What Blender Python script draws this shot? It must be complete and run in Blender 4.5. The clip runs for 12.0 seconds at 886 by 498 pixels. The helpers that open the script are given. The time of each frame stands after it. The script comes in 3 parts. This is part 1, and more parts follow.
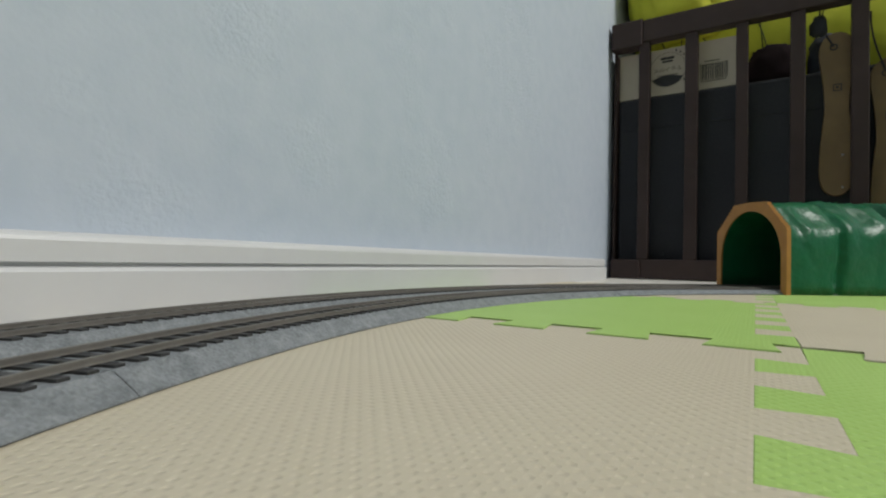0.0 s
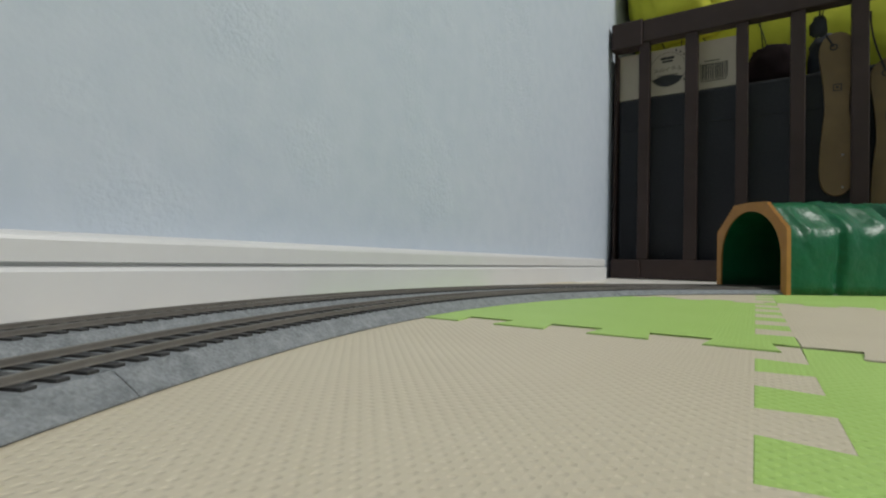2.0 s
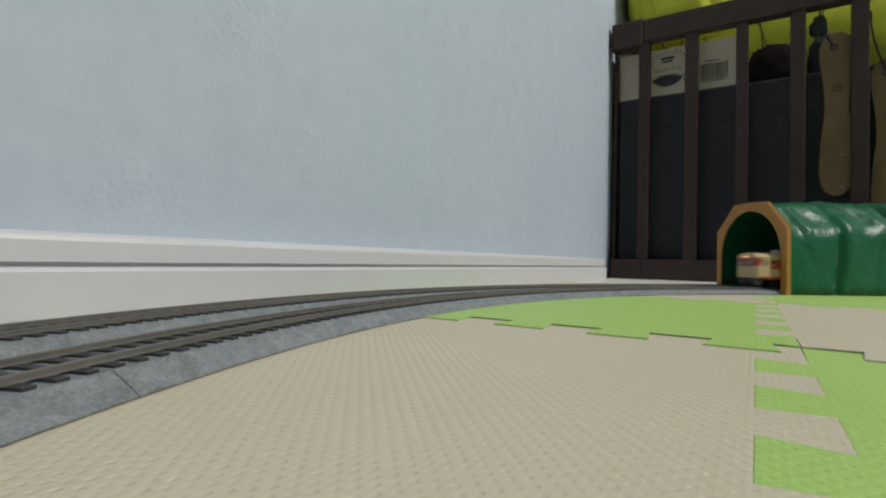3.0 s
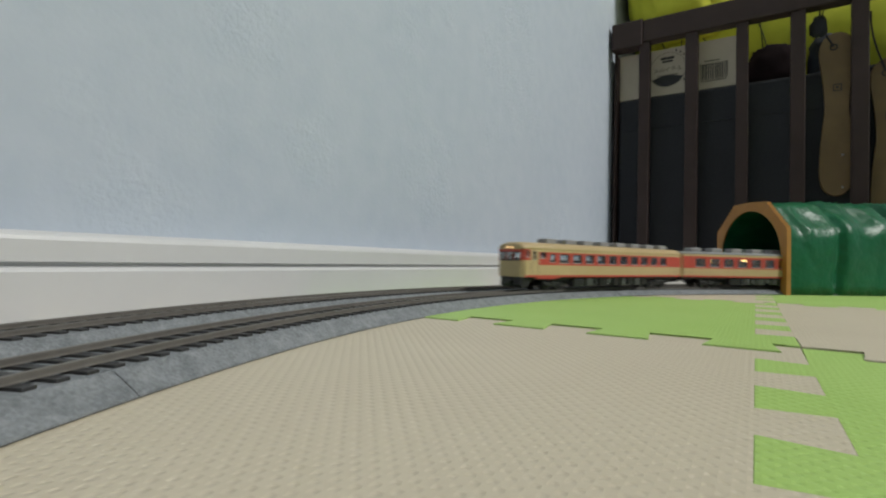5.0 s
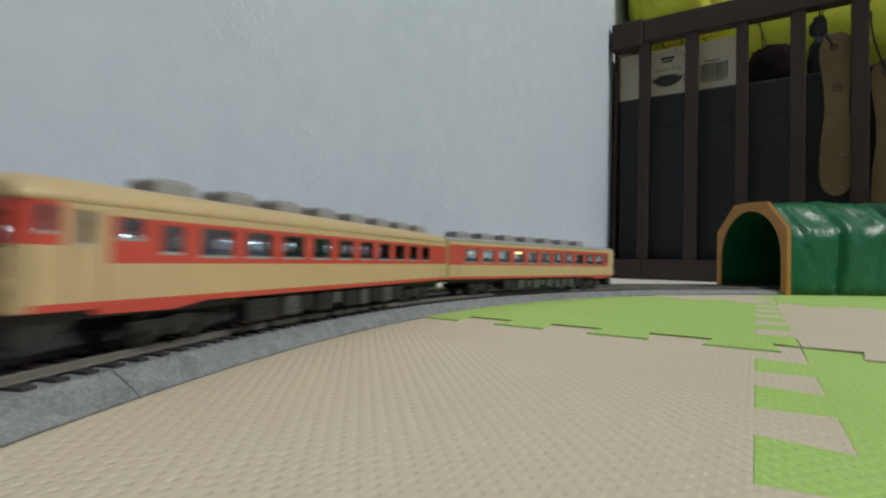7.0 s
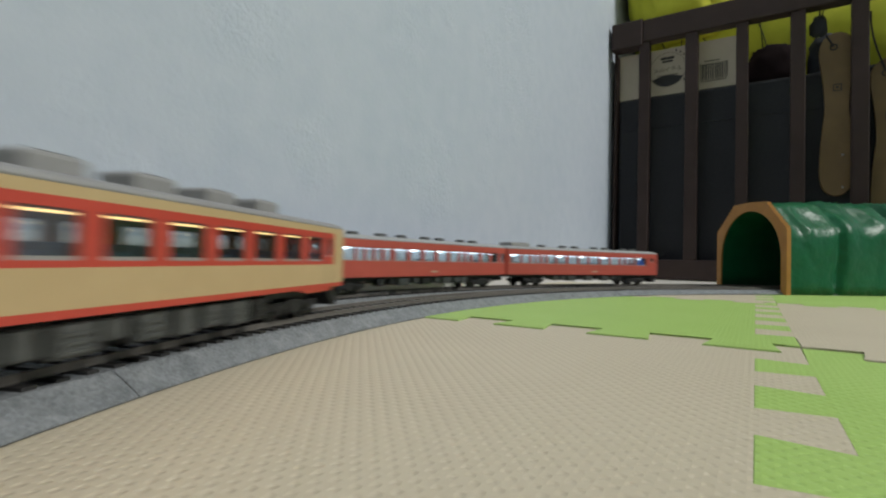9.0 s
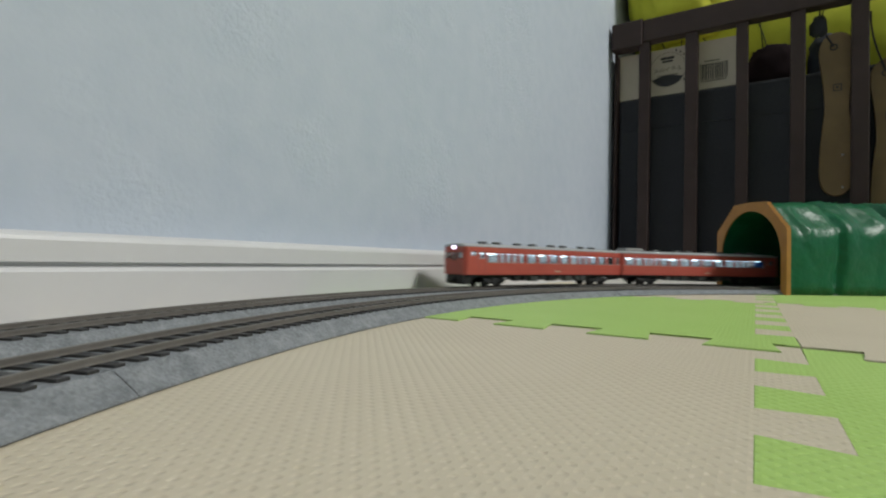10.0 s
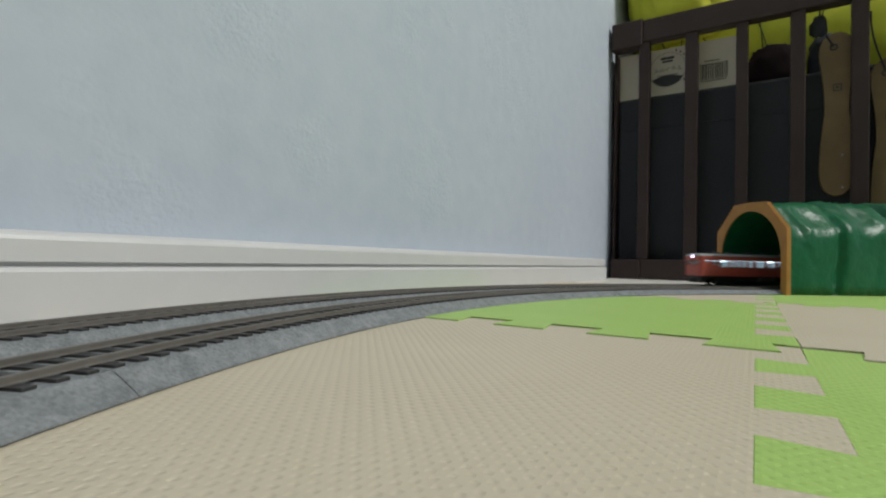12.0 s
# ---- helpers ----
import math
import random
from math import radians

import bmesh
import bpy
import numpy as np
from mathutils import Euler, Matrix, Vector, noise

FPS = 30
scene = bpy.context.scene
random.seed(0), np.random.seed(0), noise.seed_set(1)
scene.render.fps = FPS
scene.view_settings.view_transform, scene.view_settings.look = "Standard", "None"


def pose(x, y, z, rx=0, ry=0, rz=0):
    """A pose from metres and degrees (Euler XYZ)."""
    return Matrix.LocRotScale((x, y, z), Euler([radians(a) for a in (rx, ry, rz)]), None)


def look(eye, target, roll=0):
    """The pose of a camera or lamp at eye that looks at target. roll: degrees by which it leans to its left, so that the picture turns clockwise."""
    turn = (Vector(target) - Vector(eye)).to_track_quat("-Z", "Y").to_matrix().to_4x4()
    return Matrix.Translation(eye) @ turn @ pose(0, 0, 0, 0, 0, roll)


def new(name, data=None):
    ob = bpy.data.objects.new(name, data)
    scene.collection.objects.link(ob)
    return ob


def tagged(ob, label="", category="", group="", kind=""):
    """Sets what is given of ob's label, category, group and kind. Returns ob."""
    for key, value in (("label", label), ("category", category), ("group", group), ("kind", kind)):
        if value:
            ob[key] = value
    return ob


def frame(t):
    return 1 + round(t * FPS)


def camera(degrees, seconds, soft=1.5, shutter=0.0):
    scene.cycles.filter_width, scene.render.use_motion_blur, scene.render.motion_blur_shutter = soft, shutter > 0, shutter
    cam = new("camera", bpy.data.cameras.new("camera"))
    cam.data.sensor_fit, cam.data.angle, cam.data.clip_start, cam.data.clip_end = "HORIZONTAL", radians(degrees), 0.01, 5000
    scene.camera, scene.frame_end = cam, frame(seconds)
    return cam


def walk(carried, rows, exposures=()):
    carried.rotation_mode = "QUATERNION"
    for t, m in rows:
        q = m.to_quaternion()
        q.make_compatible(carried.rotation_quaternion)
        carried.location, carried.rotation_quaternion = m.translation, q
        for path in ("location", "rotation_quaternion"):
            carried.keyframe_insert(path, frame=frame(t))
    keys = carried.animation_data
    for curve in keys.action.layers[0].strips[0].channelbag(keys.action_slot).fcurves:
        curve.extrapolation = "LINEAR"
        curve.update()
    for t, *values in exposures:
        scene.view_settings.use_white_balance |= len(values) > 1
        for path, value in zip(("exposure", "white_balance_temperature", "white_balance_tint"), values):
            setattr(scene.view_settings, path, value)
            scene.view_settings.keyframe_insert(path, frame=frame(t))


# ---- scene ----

# All sizes in metres; 1 mm = MM. Model railway to the scale 1:150, track gauge 9 mm.
MM = 0.001
CLIP = 12.0
cam = camera(83.4, CLIP, soft=2.2, shutter=1.0)
EYE = Vector((0, 0, 0.01954))
YAW, PITCH = 0.5772, 0.0217
AIM = Vector((math.cos(YAW) * math.cos(PITCH), math.sin(YAW) * math.cos(PITCH), math.sin(PITCH)))
STAND = look(EYE, EYE + AIM, 1.29)
walk(cam, [(0.0, STAND), (CLIP, STAND)], exposures=[(0.0, 0.0), (CLIP, 0.0)])

# ---- light ----
world = bpy.data.worlds.new("world")
scene.world = world
world.use_nodes = True
world.node_tree.nodes["Background"].inputs[0].default_value = (1.0, 0.98, 0.92, 1)
world.node_tree.nodes["Background"].inputs[1].default_value = 0.3


def area_lamp(name, m, sx, sy, power, colour):
    data = bpy.data.lights.new(name, "AREA")
    data.shape, data.size, data.size_y, data.energy, data.color = "RECTANGLE", sx, sy, power, colour
    ob = new(name, data)
    ob.matrix_world = m
    return ob


area_lamp("ceiling_lamp_light", look((0.55, -2.3, 2.27), (0.42, 0.0, 0.0)), 0.5, 0.5, 83, (0.992, 0.975, 0.932))


# ---- materials ----
def material(name, colour, rough=0.6, metal=0.0, spec=0.5):
    m = bpy.data.materials.new(name)
    m.use_nodes = True
    b = m.node_tree.nodes["Principled BSDF"]
    b.inputs["Base Color"].default_value = (*colour, 1)
    b.inputs["Roughness"].default_value = rough
    b.inputs["Metallic"].default_value = metal
    b.inputs["Specular IOR Level"].default_value = spec
    return m


def node(m, kind, **inputs):
    n = m.node_tree.nodes.new(kind)
    for key, value in inputs.items():
        n.inputs[key.replace("_", " ")].default_value = value
    return n


def link(m, a, b):
    m.node_tree.links.new(a, b)


def mixed(m, fac, a, b):
    """A colour mixed from a to b by the socket fac."""
    ramp = m.node_tree.nodes.new("ShaderNodeValToRGB")
    ramp.color_ramp.elements[0].color = (*a, 1)
    ramp.color_ramp.elements[1].color = (*b, 1)
    link(m, fac, ramp.inputs[0])
    return ramp


def grained(name, a, b, scale, rough=0.6, bump=0.0, dist=0.0002, detail=6, lo=0.3, hi=0.7, big=None, metal=0.0, spec=0.5):
    """A surface whose colour wanders from a to b at one fine scale and, with big, at a second coarse one; with fine relief."""
    m = material(name, a, rough, metal, spec)
    bsdf = m.node_tree.nodes["Principled BSDF"]
    at = m.node_tree.nodes.new("ShaderNodeTexCoord")
    n = node(m, "ShaderNodeTexNoise", Scale=scale, Detail=detail)
    link(m, at.outputs["Object"], n.inputs["Vector"])
    fac = n.outputs["Fac"]
    if big:
        n2 = node(m, "ShaderNodeTexNoise", Scale=big, Detail=3)
        link(m, at.outputs["Object"], n2.inputs["Vector"])
        mean = m.node_tree.nodes.new("ShaderNodeMath")
        mean.operation = "MULTIPLY_ADD"
        mean.inputs[1].default_value = 0.5
        half = m.node_tree.nodes.new("ShaderNodeMath")
        half.operation = "MULTIPLY"
        half.inputs[1].default_value = 0.5
        link(m, n2.outputs["Fac"], half.inputs[0])
        link(m, n.outputs["Fac"], mean.inputs[0])
        link(m, half.outputs[0], mean.inputs[2])
        fac = mean.outputs[0]
    ramp = mixed(m, fac, a, b)
    ramp.color_ramp.elements[0].position, ramp.color_ramp.elements[1].position = lo, hi
    link(m, ramp.outputs[0], bsdf.inputs["Base Color"])
    if bump:
        bn = node(m, "ShaderNodeBump", Strength=bump, Distance=dist)
        link(m, n.outputs["Fac"], bn.inputs["Height"])
        link(m, bn.outputs[0], bsdf.inputs["Normal"])
    return m


def glowing(name, colour, strength):
    m = material(name, colour)
    b = m.node_tree.nodes["Principled BSDF"]
    b.inputs["Emission Color"].default_value = (*colour, 1)
    b.inputs["Emission Strength"].default_value = strength
    return m


def mat_foam(name, a, b):
    """Soft foam with rows of short raised dashes, like woven straw."""
    m = grained(name, a, b, 900, rough=0.55, big=25, spec=0.35)
    bsdf = m.node_tree.nodes["Principled BSDF"]
    at = m.node_tree.nodes.new("ShaderNodeTexCoord")
    apart = m.node_tree.nodes.new("ShaderNodeSeparateXYZ")
    link(m, at.outputs["Object"], apart.inputs[0])

    def maths(op, x, y):
        n = m.node_tree.nodes.new("ShaderNodeMath")
        n.operation = op
        for k, value in enumerate((x, y)):
            if isinstance(value, float):
                n.inputs[k].default_value = value
            else:
                link(m, value, n.inputs[k])
        return n.outputs[0]
    cx = maths("COSINE", maths("MULTIPLY", apart.outputs[0], 2 * math.pi / 0.0026), 0.0)
    cy = maths("COSINE", maths("MULTIPLY", apart.outputs[1], 2 * math.pi / 0.0023), 0.0)
    dents = maths("POWER", maths("MAXIMUM", maths("MULTIPLY", cx, cy), 0.0), 1.3)
    bn = node(m, "ShaderNodeBump", Strength=0.55, Distance=0.00021)
    bn.invert = True
    link(m, dents, bn.inputs["Height"])
    link(m, bn.outputs[0], bsdf.inputs["Normal"])
    return m


WALLPAPER = grained("blue_white_wallpaper", (0.400, 0.462, 0.540), (0.458, 0.512, 0.580), 70, rough=0.75, detail=4, big=6, lo=0.32, hi=0.68)


def emboss(m):
    """Clusters of fine embossed grain, as on sprayed vinyl wallpaper, over a faint overall grain."""
    at = m.node_tree.nodes.new("ShaderNodeTexCoord")
    fine = node(m, "ShaderNodeTexNoise", Scale=420.0, Detail=3.0)
    wide = node(m, "ShaderNodeTexNoise", Scale=14.0, Detail=4.0)
    for n in (fine, wide):
        link(m, at.outputs["Object"], n.inputs["Vector"])
    mask = mixed(m, wide.outputs["Fac"], (0.12, 0.12, 0.12), (1, 1, 1))
    mask.color_ramp.elements[0].position, mask.color_ramp.elements[1].position = 0.52, 0.66
    prod = m.node_tree.nodes.new("ShaderNodeMath")
    prod.operation = "MULTIPLY"
    link(m, fine.outputs["Fac"], prod.inputs[0])
    link(m, mask.outputs[0], prod.inputs[1])
    bn = node(m, "ShaderNodeBump", Strength=0.65, Distance=0.0012)
    link(m, prod.outputs[0], bn.inputs["Height"])
    link(m, bn.outputs[0], m.node_tree.nodes["Principled BSDF"].inputs["Normal"])


emboss(WALLPAPER)
SKIRTING = grained("white_skirting_vinyl", (0.560, 0.568, 0.572), (0.600, 0.608, 0.610), 60, rough=0.42, big=7)
PLASTER = material("white_ceiling_paint", (0.8, 0.8, 0.78), 0.9)
PALE_FLOOR = grained("pale_floor", (0.66, 0.64, 0.58), (0.72, 0.70, 0.64), 40, rough=0.4, big=5)
ROOM_FLOOR = grained("grey_brown_floor", (0.43, 0.41, 0.38), (0.50, 0.475, 0.44), 40, rough=0.5, big=5)
BEIGE_FOAM = mat_foam("beige_foam", (0.535, 0.475, 0.355), (0.585, 0.525, 0.40))
GREEN_FOAM = mat_foam("green_foam", (0.345, 0.53, 0.135), (0.39, 0.575, 0.165))
BALLAST = grained("grey_ballast_plastic", (0.118, 0.131, 0.140), (0.272, 0.292, 0.303), 1500, rough=0.9, bump=1.0, dist=0.0004, big=330, lo=0.32, hi=0.68)
SLEEPER = grained("dark_brown_sleeper_plastic", (0.022, 0.022, 0.022), (0.040, 0.039, 0.037), 900, rough=0.6)
RAIL = grained("brown_grey_rail_metal", (0.118, 0.110, 0.097), (0.168, 0.157, 0.138), 400, rough=0.6, metal=0.15, big=45)
DARK_WOOD = grained("dark_stained_wood", (0.031, 0.020, 0.0175), (0.051, 0.032, 0.028), 45, rough=0.55, bump=0.1, big=8, spec=0.3)
BLACK_BOARD = grained("black_fabric", (0.021, 0.023, 0.027), (0.033, 0.035, 0.040), 300, rough=0.9, big=10)
GREEN_PLASTIC = grained("green_moulded_plastic", (0.003, 0.080, 0.032), (0.006, 0.118, 0.049), 130, rough=0.36, big=18, bump=0.7, dist=0.0016, spec=0.32)
ORANGE_PLASTIC = grained("orange_brown_plastic", (0.34, 0.150, 0.024), (0.43, 0.20, 0.040), 120, rough=0.5, big=30)
YELLOW_CLOTH = grained("yellow_green_cloth", (0.52, 0.545, 0.038), (0.65, 0.67, 0.058), 60, rough=0.8, big=9)
CARD = grained("cream_card", (0.44, 0.385, 0.295), (0.495, 0.44, 0.345), 80, rough=0.7, big=15)
INK = material("black_ink", (0.02, 0.02, 0.02), 0.6)
LIGHT_WOOD = grained("oiled_light_wood", (0.130, 0.082, 0.030), (0.190, 0.120, 0.046), 60, rough=0.5, big=14)
CREAM_PAINT = grained("cream_train_paint", (0.44, 0.328, 0.168), (0.485, 0.367, 0.195), 300, rough=0.48, big=40)
RED_PAINT = grained("red_train_paint", (0.43, 0.052, 0.034), (0.49, 0.066, 0.042), 300, rough=0.35, big=40)
VERMILION = grained("vermilion_train_paint", (0.40, 0.070, 0.050), (0.455, 0.086, 0.062), 300, rough=0.38, big=40)
GREY_ROOF = grained("grey_roof_plastic", (0.22, 0.22, 0.22), (0.29, 0.29, 0.285), 500, rough=0.6, big=50)
PALE_ROOF = grained("pale_grey_roof_plastic", (0.30, 0.31, 0.32), (0.37, 0.38, 0.39), 500, rough=0.6, big=50)
UNDER_GREY = grained("grey_underfloor_plastic", (0.05, 0.054, 0.051), (0.085, 0.09, 0.086), 500, rough=0.6)
UNDER_BLACK = grained("black_bogie_plastic", (0.008, 0.008, 0.008), (0.018, 0.018, 0.018), 600, rough=0.55)
RUBBER = material("grey_brown_window_seal", (0.10, 0.075, 0.07), 0.6)
STEEL = material("bright_pin_steel", (0.5, 0.5, 0.5), 0.3, 1.0)
WHEEL = material("blackened_wheel_steel", (0.05, 0.05, 0.05), 0.5, 0.6)
FRAME_SILVER = material("silver_window_frame", (0.36, 0.35, 0.34), 0.4, 0.4)
BLUE_PANEL = material("bright_blue_plastic", (0.05, 0.17, 0.72), 0.5)
GLASS = bpy.data.materials.new("train_window_glass")
GLASS.use_nodes = True
_pane = node(GLASS, "ShaderNodeMixShader", Fac=0.10)
_clear = node(GLASS, "ShaderNodeBsdfTransparent", Color=(0.86, 0.89, 0.90, 1))
_gloss = node(GLASS, "ShaderNodeBsdfGlossy", Roughness=0.08)
link(GLASS, _clear.outputs[0], _pane.inputs[1])
link(GLASS, _gloss.outputs[0], _pane.inputs[2])
link(GLASS, _pane.outputs[0], GLASS.node_tree.nodes["Material Output"].inputs[0])
SEAT_BLUE = material("dark_blue_grey_seat_plastic", (0.045, 0.055, 0.085), 0.6)
INNER_PALE = material("pale_interior_plastic", (0.55, 0.57, 0.58), 0.7)
INNER_DARK = material("brown_interior_plastic", (0.22, 0.15, 0.09), 0.7)
COOL_GLOW = glowing("cool_white_led", (0.75, 0.9, 1.0), 9.0)
WARM_GLOW = glowing("warm_led", (1.0, 0.62, 0.22), 5.0)
HEAD_GLOW = glowing("white_lamp_lens", (0.80, 0.68, 1.0), 5.0)
AMBER_GLOW = glowing("amber_lamp_lens", (1.0, 0.60, 0.28), 1.0)


# ---- mesh helpers ----
def linked(name, bm, mats, parent=None, smooth=False):
    me = bpy.data.meshes.new(name)
    bmesh.ops.recalc_face_normals(bm, faces=bm.faces)
    bm.to_mesh(me)
    bm.free()
    for m in mats if isinstance(mats, (list, tuple)) else [mats]:
        me.materials.append(m)
    if smooth:
        for p in me.polygons:
            p.use_smooth = True
    ob = new(name, me)
    if parent:
        ob.parent = parent
    return ob


def part(name, bm, mats, parent, label="", smooth=False):
    return tagged(linked(name, bm, mats, parent, smooth), label)


def thing(name, label, category, m=None, group="", kind=""):
    ob = new(name)
    if m is not None:
        ob.matrix_basis = m
    return tagged(ob, label, category, group, kind)


def box(bm, x0, x1, y0, y1, z0, z1, bevel=0.0, mat=0):
    r = bmesh.ops.create_cube(bm, size=1.0)
    vs = r["verts"]
    for v in vs:
        v.co = Vector(((x0 + x1) / 2 + v.co.x * (x1 - x0), (y0 + y1) / 2 + v.co.y * (y1 - y0), (z0 + z1) / 2 + v.co.z * (z1 - z0)))
    fs = {f for v in vs for f in v.link_faces}
    for f in fs:
        f.material_index = mat
    if bevel:
        es = list({e for v in vs for e in v.link_edges})
        r = bmesh.ops.bevel(bm, geom=es, offset=bevel, segments=2, affect="EDGES", profile=0.5)
        for f in r["faces"]:
            f.material_index = mat
    return bm


def boxed(*a, **k):
    return box(bmesh.new(), *a, **k)


def rod(bm, a, b, r0, r1=None, n=12, mat=0):
    a, b = Vector(a), Vector(b)
    m = Matrix.Translation((a + b) / 2) @ (b - a).to_track_quat("Z", "Y").to_matrix().to_4x4()
    res = bmesh.ops.create_cone(bm, cap_ends=True, segments=n, radius1=r0, radius2=r0 if r1 is None else r1, depth=(b - a).length, matrix=m)
    for f in {f for v in res["verts"] for f in v.link_faces}:
        f.material_index = mat
    return bm


def extruded(bm, outline, lift, mat=0):
    """A prism: the outline's points moved by the vector lift."""
    lo = [bm.verts.new(p) for p in outline]
    hi = [bm.verts.new(Vector(p) + Vector(lift)) for p in outline]
    n = len(lo)
    fs = [bm.faces.new(lo), bm.faces.new(hi)]
    fs += [bm.faces.new((lo[i], lo[(i + 1) % n], hi[(i + 1) % n], hi[i])) for i in range(n)]
    for f in fs:
        f.material_index = mat
    return bm


def swept(bm, rings, closed=True, mat=0, caps=True):
    rows = [[bm.verts.new(p) for p in ring] for ring in rings]
    n = len(rows[0])
    for a, b in zip(rows, rows[1:]):
        for i in range(n if closed else n - 1):
            f = bm.faces.new((a[i], a[(i + 1) % n], b[(i + 1) % n], b[i]))
            f.material_index = mat
    if caps and closed:
        bm.faces.new(rows[0]).material_index = mat
        bm.faces.new(rows[-1]).material_index = mat
    return bm


# ---- the room ----
WALL_Y = 0.185
FLOOR_Z = -0.012
CRIB_X = 0.695
ROOM = (-3.2, 2.2, -3.4, WALL_Y, 2.4)


def build_room():
    x0, x1, y0, y1, top = ROOM
    t = 0.1
    for name, b in (("wall_north", (x0 - t, x1 + t, y1, y1 + t)), ("wall_south", (x0 - t, x1 + t, y0 - t, y0)),
                    ("wall_west", (x0 - t, x0, y0, y1)), ("wall_east", (x1, x1 + t, y0, y1))):
        tagged(linked(name, boxed(*b, FLOOR_Z, top), WALLPAPER), "pale blue-white textured wallpaper on a plain room wall", "wall", kind="structure")
    tagged(linked("floor", boxed(x0 - t, x1 + t, y0 - t, y1 + t, FLOOR_Z - 0.05, FLOOR_Z), ROOM_FLOOR), "grey-brown plain floor under the foam mats", "floor", kind="structure")
    tagged(linked("ceiling", boxed(x0 - t, x1 + t, y0 - t, y1 + t, top, top + 0.05), PLASTER), "plain white painted ceiling", "ceiling", kind="structure")
    # skirting: a lower board, a groove and a slightly set-back upper board with a rounded top
    s = 0.168 / 0.23604
    z1, z2 = EYE.z + 7.56 * MM * s, EYE.z - 5.41 * MM * s
    prof = [(0, FLOOR_Z), (-18.2, FLOOR_Z), (-18.2, z2 - 2.0 * MM), (-17.4, z2 - 0.8 * MM), (-14.4, z2 - 0.5 * MM), (-14.4, z2 + 0.5 * MM), (-16.2, z2 + 0.8 * MM),
            (-16.2, z1 - 2.3 * MM), (-15.7, z1 - 1.2 * MM), (-14.8, z1 - 0.3 * MM), (-13.4, z1 + 0.3 * MM), (0, z1 + 0.3 * MM)]
    bm = bmesh.new()
    extruded(bm, [(x0, y1 + a * MM, z) for a, z in prof], (0.630 - x0, 0, 0))
    tagged(linked("baseboard", bm, SKIRTING), "white grooved skirting board along the papered wall", "baseboard", kind="structure")


build_room()

# ---- foam mats ----
TOOTH = 28.6 * MM
TILE = 6 * TOOTH
DEEP = 5.95 * MM
DEEP_Y = 4.9 * MM
MAT_TURN = 0.0153
SEAM_X, SEAM_Y = 143.9 * MM, -4.6 * MM
TOOTH_X, TOOTH_Y = (126.7 - 0.29 * 28.6) * MM, (11.25 - 0.29 * 28.6) * MM


def teeth(first, lo, hi, gap, deep):
    """Points along a seam from lo to hi: (way along it, offset across it), dovetail teeth that point to the negative side. gap moves the line across."""
    pts = []
    tip, base = 0.285 * TOOTH, 0.215 * TOOTH
    c = first + math.ceil((lo - first) / TOOTH) * TOOTH
    while c < hi:
        if c - tip > lo + 0.0002 and c + tip < hi - 0.0002:
            pts += [(c + w, v + gap) for w, v in ((-base, deep), (-tip, -deep), (tip, -deep), (base, deep))]
        c += TOOTH
    return pts


def tile_outline(i, j):
    """The outline of one tile: straight short corners with teeth along the four sides between."""
    x0, x1 = SEAM_X + i * TILE, SEAM_X + (i + 1) * TILE
    y0, y1 = SEAM_Y + j * TILE, SEAM_Y + (j + 1) * TILE
    g, q = 0.0004, 0.00006
    ty = TOOTH_Y - (2.2 * MM if j < 0 else 0.0)
    near = [(u, y0 - v) for u, v in teeth(TOOTH_X, x0, x1, -q, DEEP_Y)]
    high = [(x1 + v, u) for u, v in teeth(ty, y0 - 1.2 * MM, y1 - 1.2 * MM, -g, DEEP)]
    far = [(u, y1 - v) for u, v in teeth(TOOTH_X, x0, x1, q, DEEP_Y)]
    low = [(x0 + v, u) for u, v in teeth(ty, y0 - 1.2 * MM, y1 - 1.2 * MM, g, DEEP)]

    pts = near + [(x1 + DEEP - g, y0 - DEEP_Y + q)] + high + [(x1 + DEEP - g, y1 - DEEP_Y - q)] + far[::-1] + [(x0 + DEEP + g, y1 - DEEP_Y - q)] + low[::-1] + [(x0 + DEEP + g, y0 - DEEP_Y + q)]
    return pts


def build_mats():
    turn = Matrix.Rotation(MAT_TURN, 4, "Z")
    for i in range(-3, 4):
        for j in range(-4, 1):
            if i >= 2 and j == 0:
                continue
            pts = tile_outline(i, j)
            bm = bmesh.new()
            extruded(bm, [(x, y, 0) for x, y in pts], (0, 0, FLOOR_Z))
            top = [f for f in bm.faces if all(abs(v.co.z) < 1e-6 for v in f.verts)]
            bmesh.ops.bevel(bm, geom=list(top[0].edges), offset=0.0003, segments=2, affect="EDGES", profile=0.5)
            green = (i + j) % 2 == 0
            ob = tagged(linked("foam_mat_tile", bm, GREEN_FOAM if green else BEIGE_FOAM),
                        ("light green" if green else "beige") + " ribbed foam play mat tile with interlocking teeth", "mat tile", "foam mat tiles on the floor")
            # the farther row was pressed in a little less deep and stands proud
            ob.matrix_basis = Matrix.Translation((0, 0, 0.0004 if i >= 0 else 0.0)) @ turn
    tagged(linked("floor_board", boxed(0.489, 1.2, -0.003, 0.178, FLOOR_Z, -0.0003, bevel=0.0004), PALE_FLOOR), "pale smooth floor board under the cot", "floor board", kind="structure")


build_mats()

# ---- the track ----
CENTRE = Vector((0.1682, -0.2517, 0))
R_IN, R_OUT = 0.3618, 0.3953
A_END = math.radians(42.3)
STRAIGHT = 0.20
RAIL_TOP = 5.0 * MM


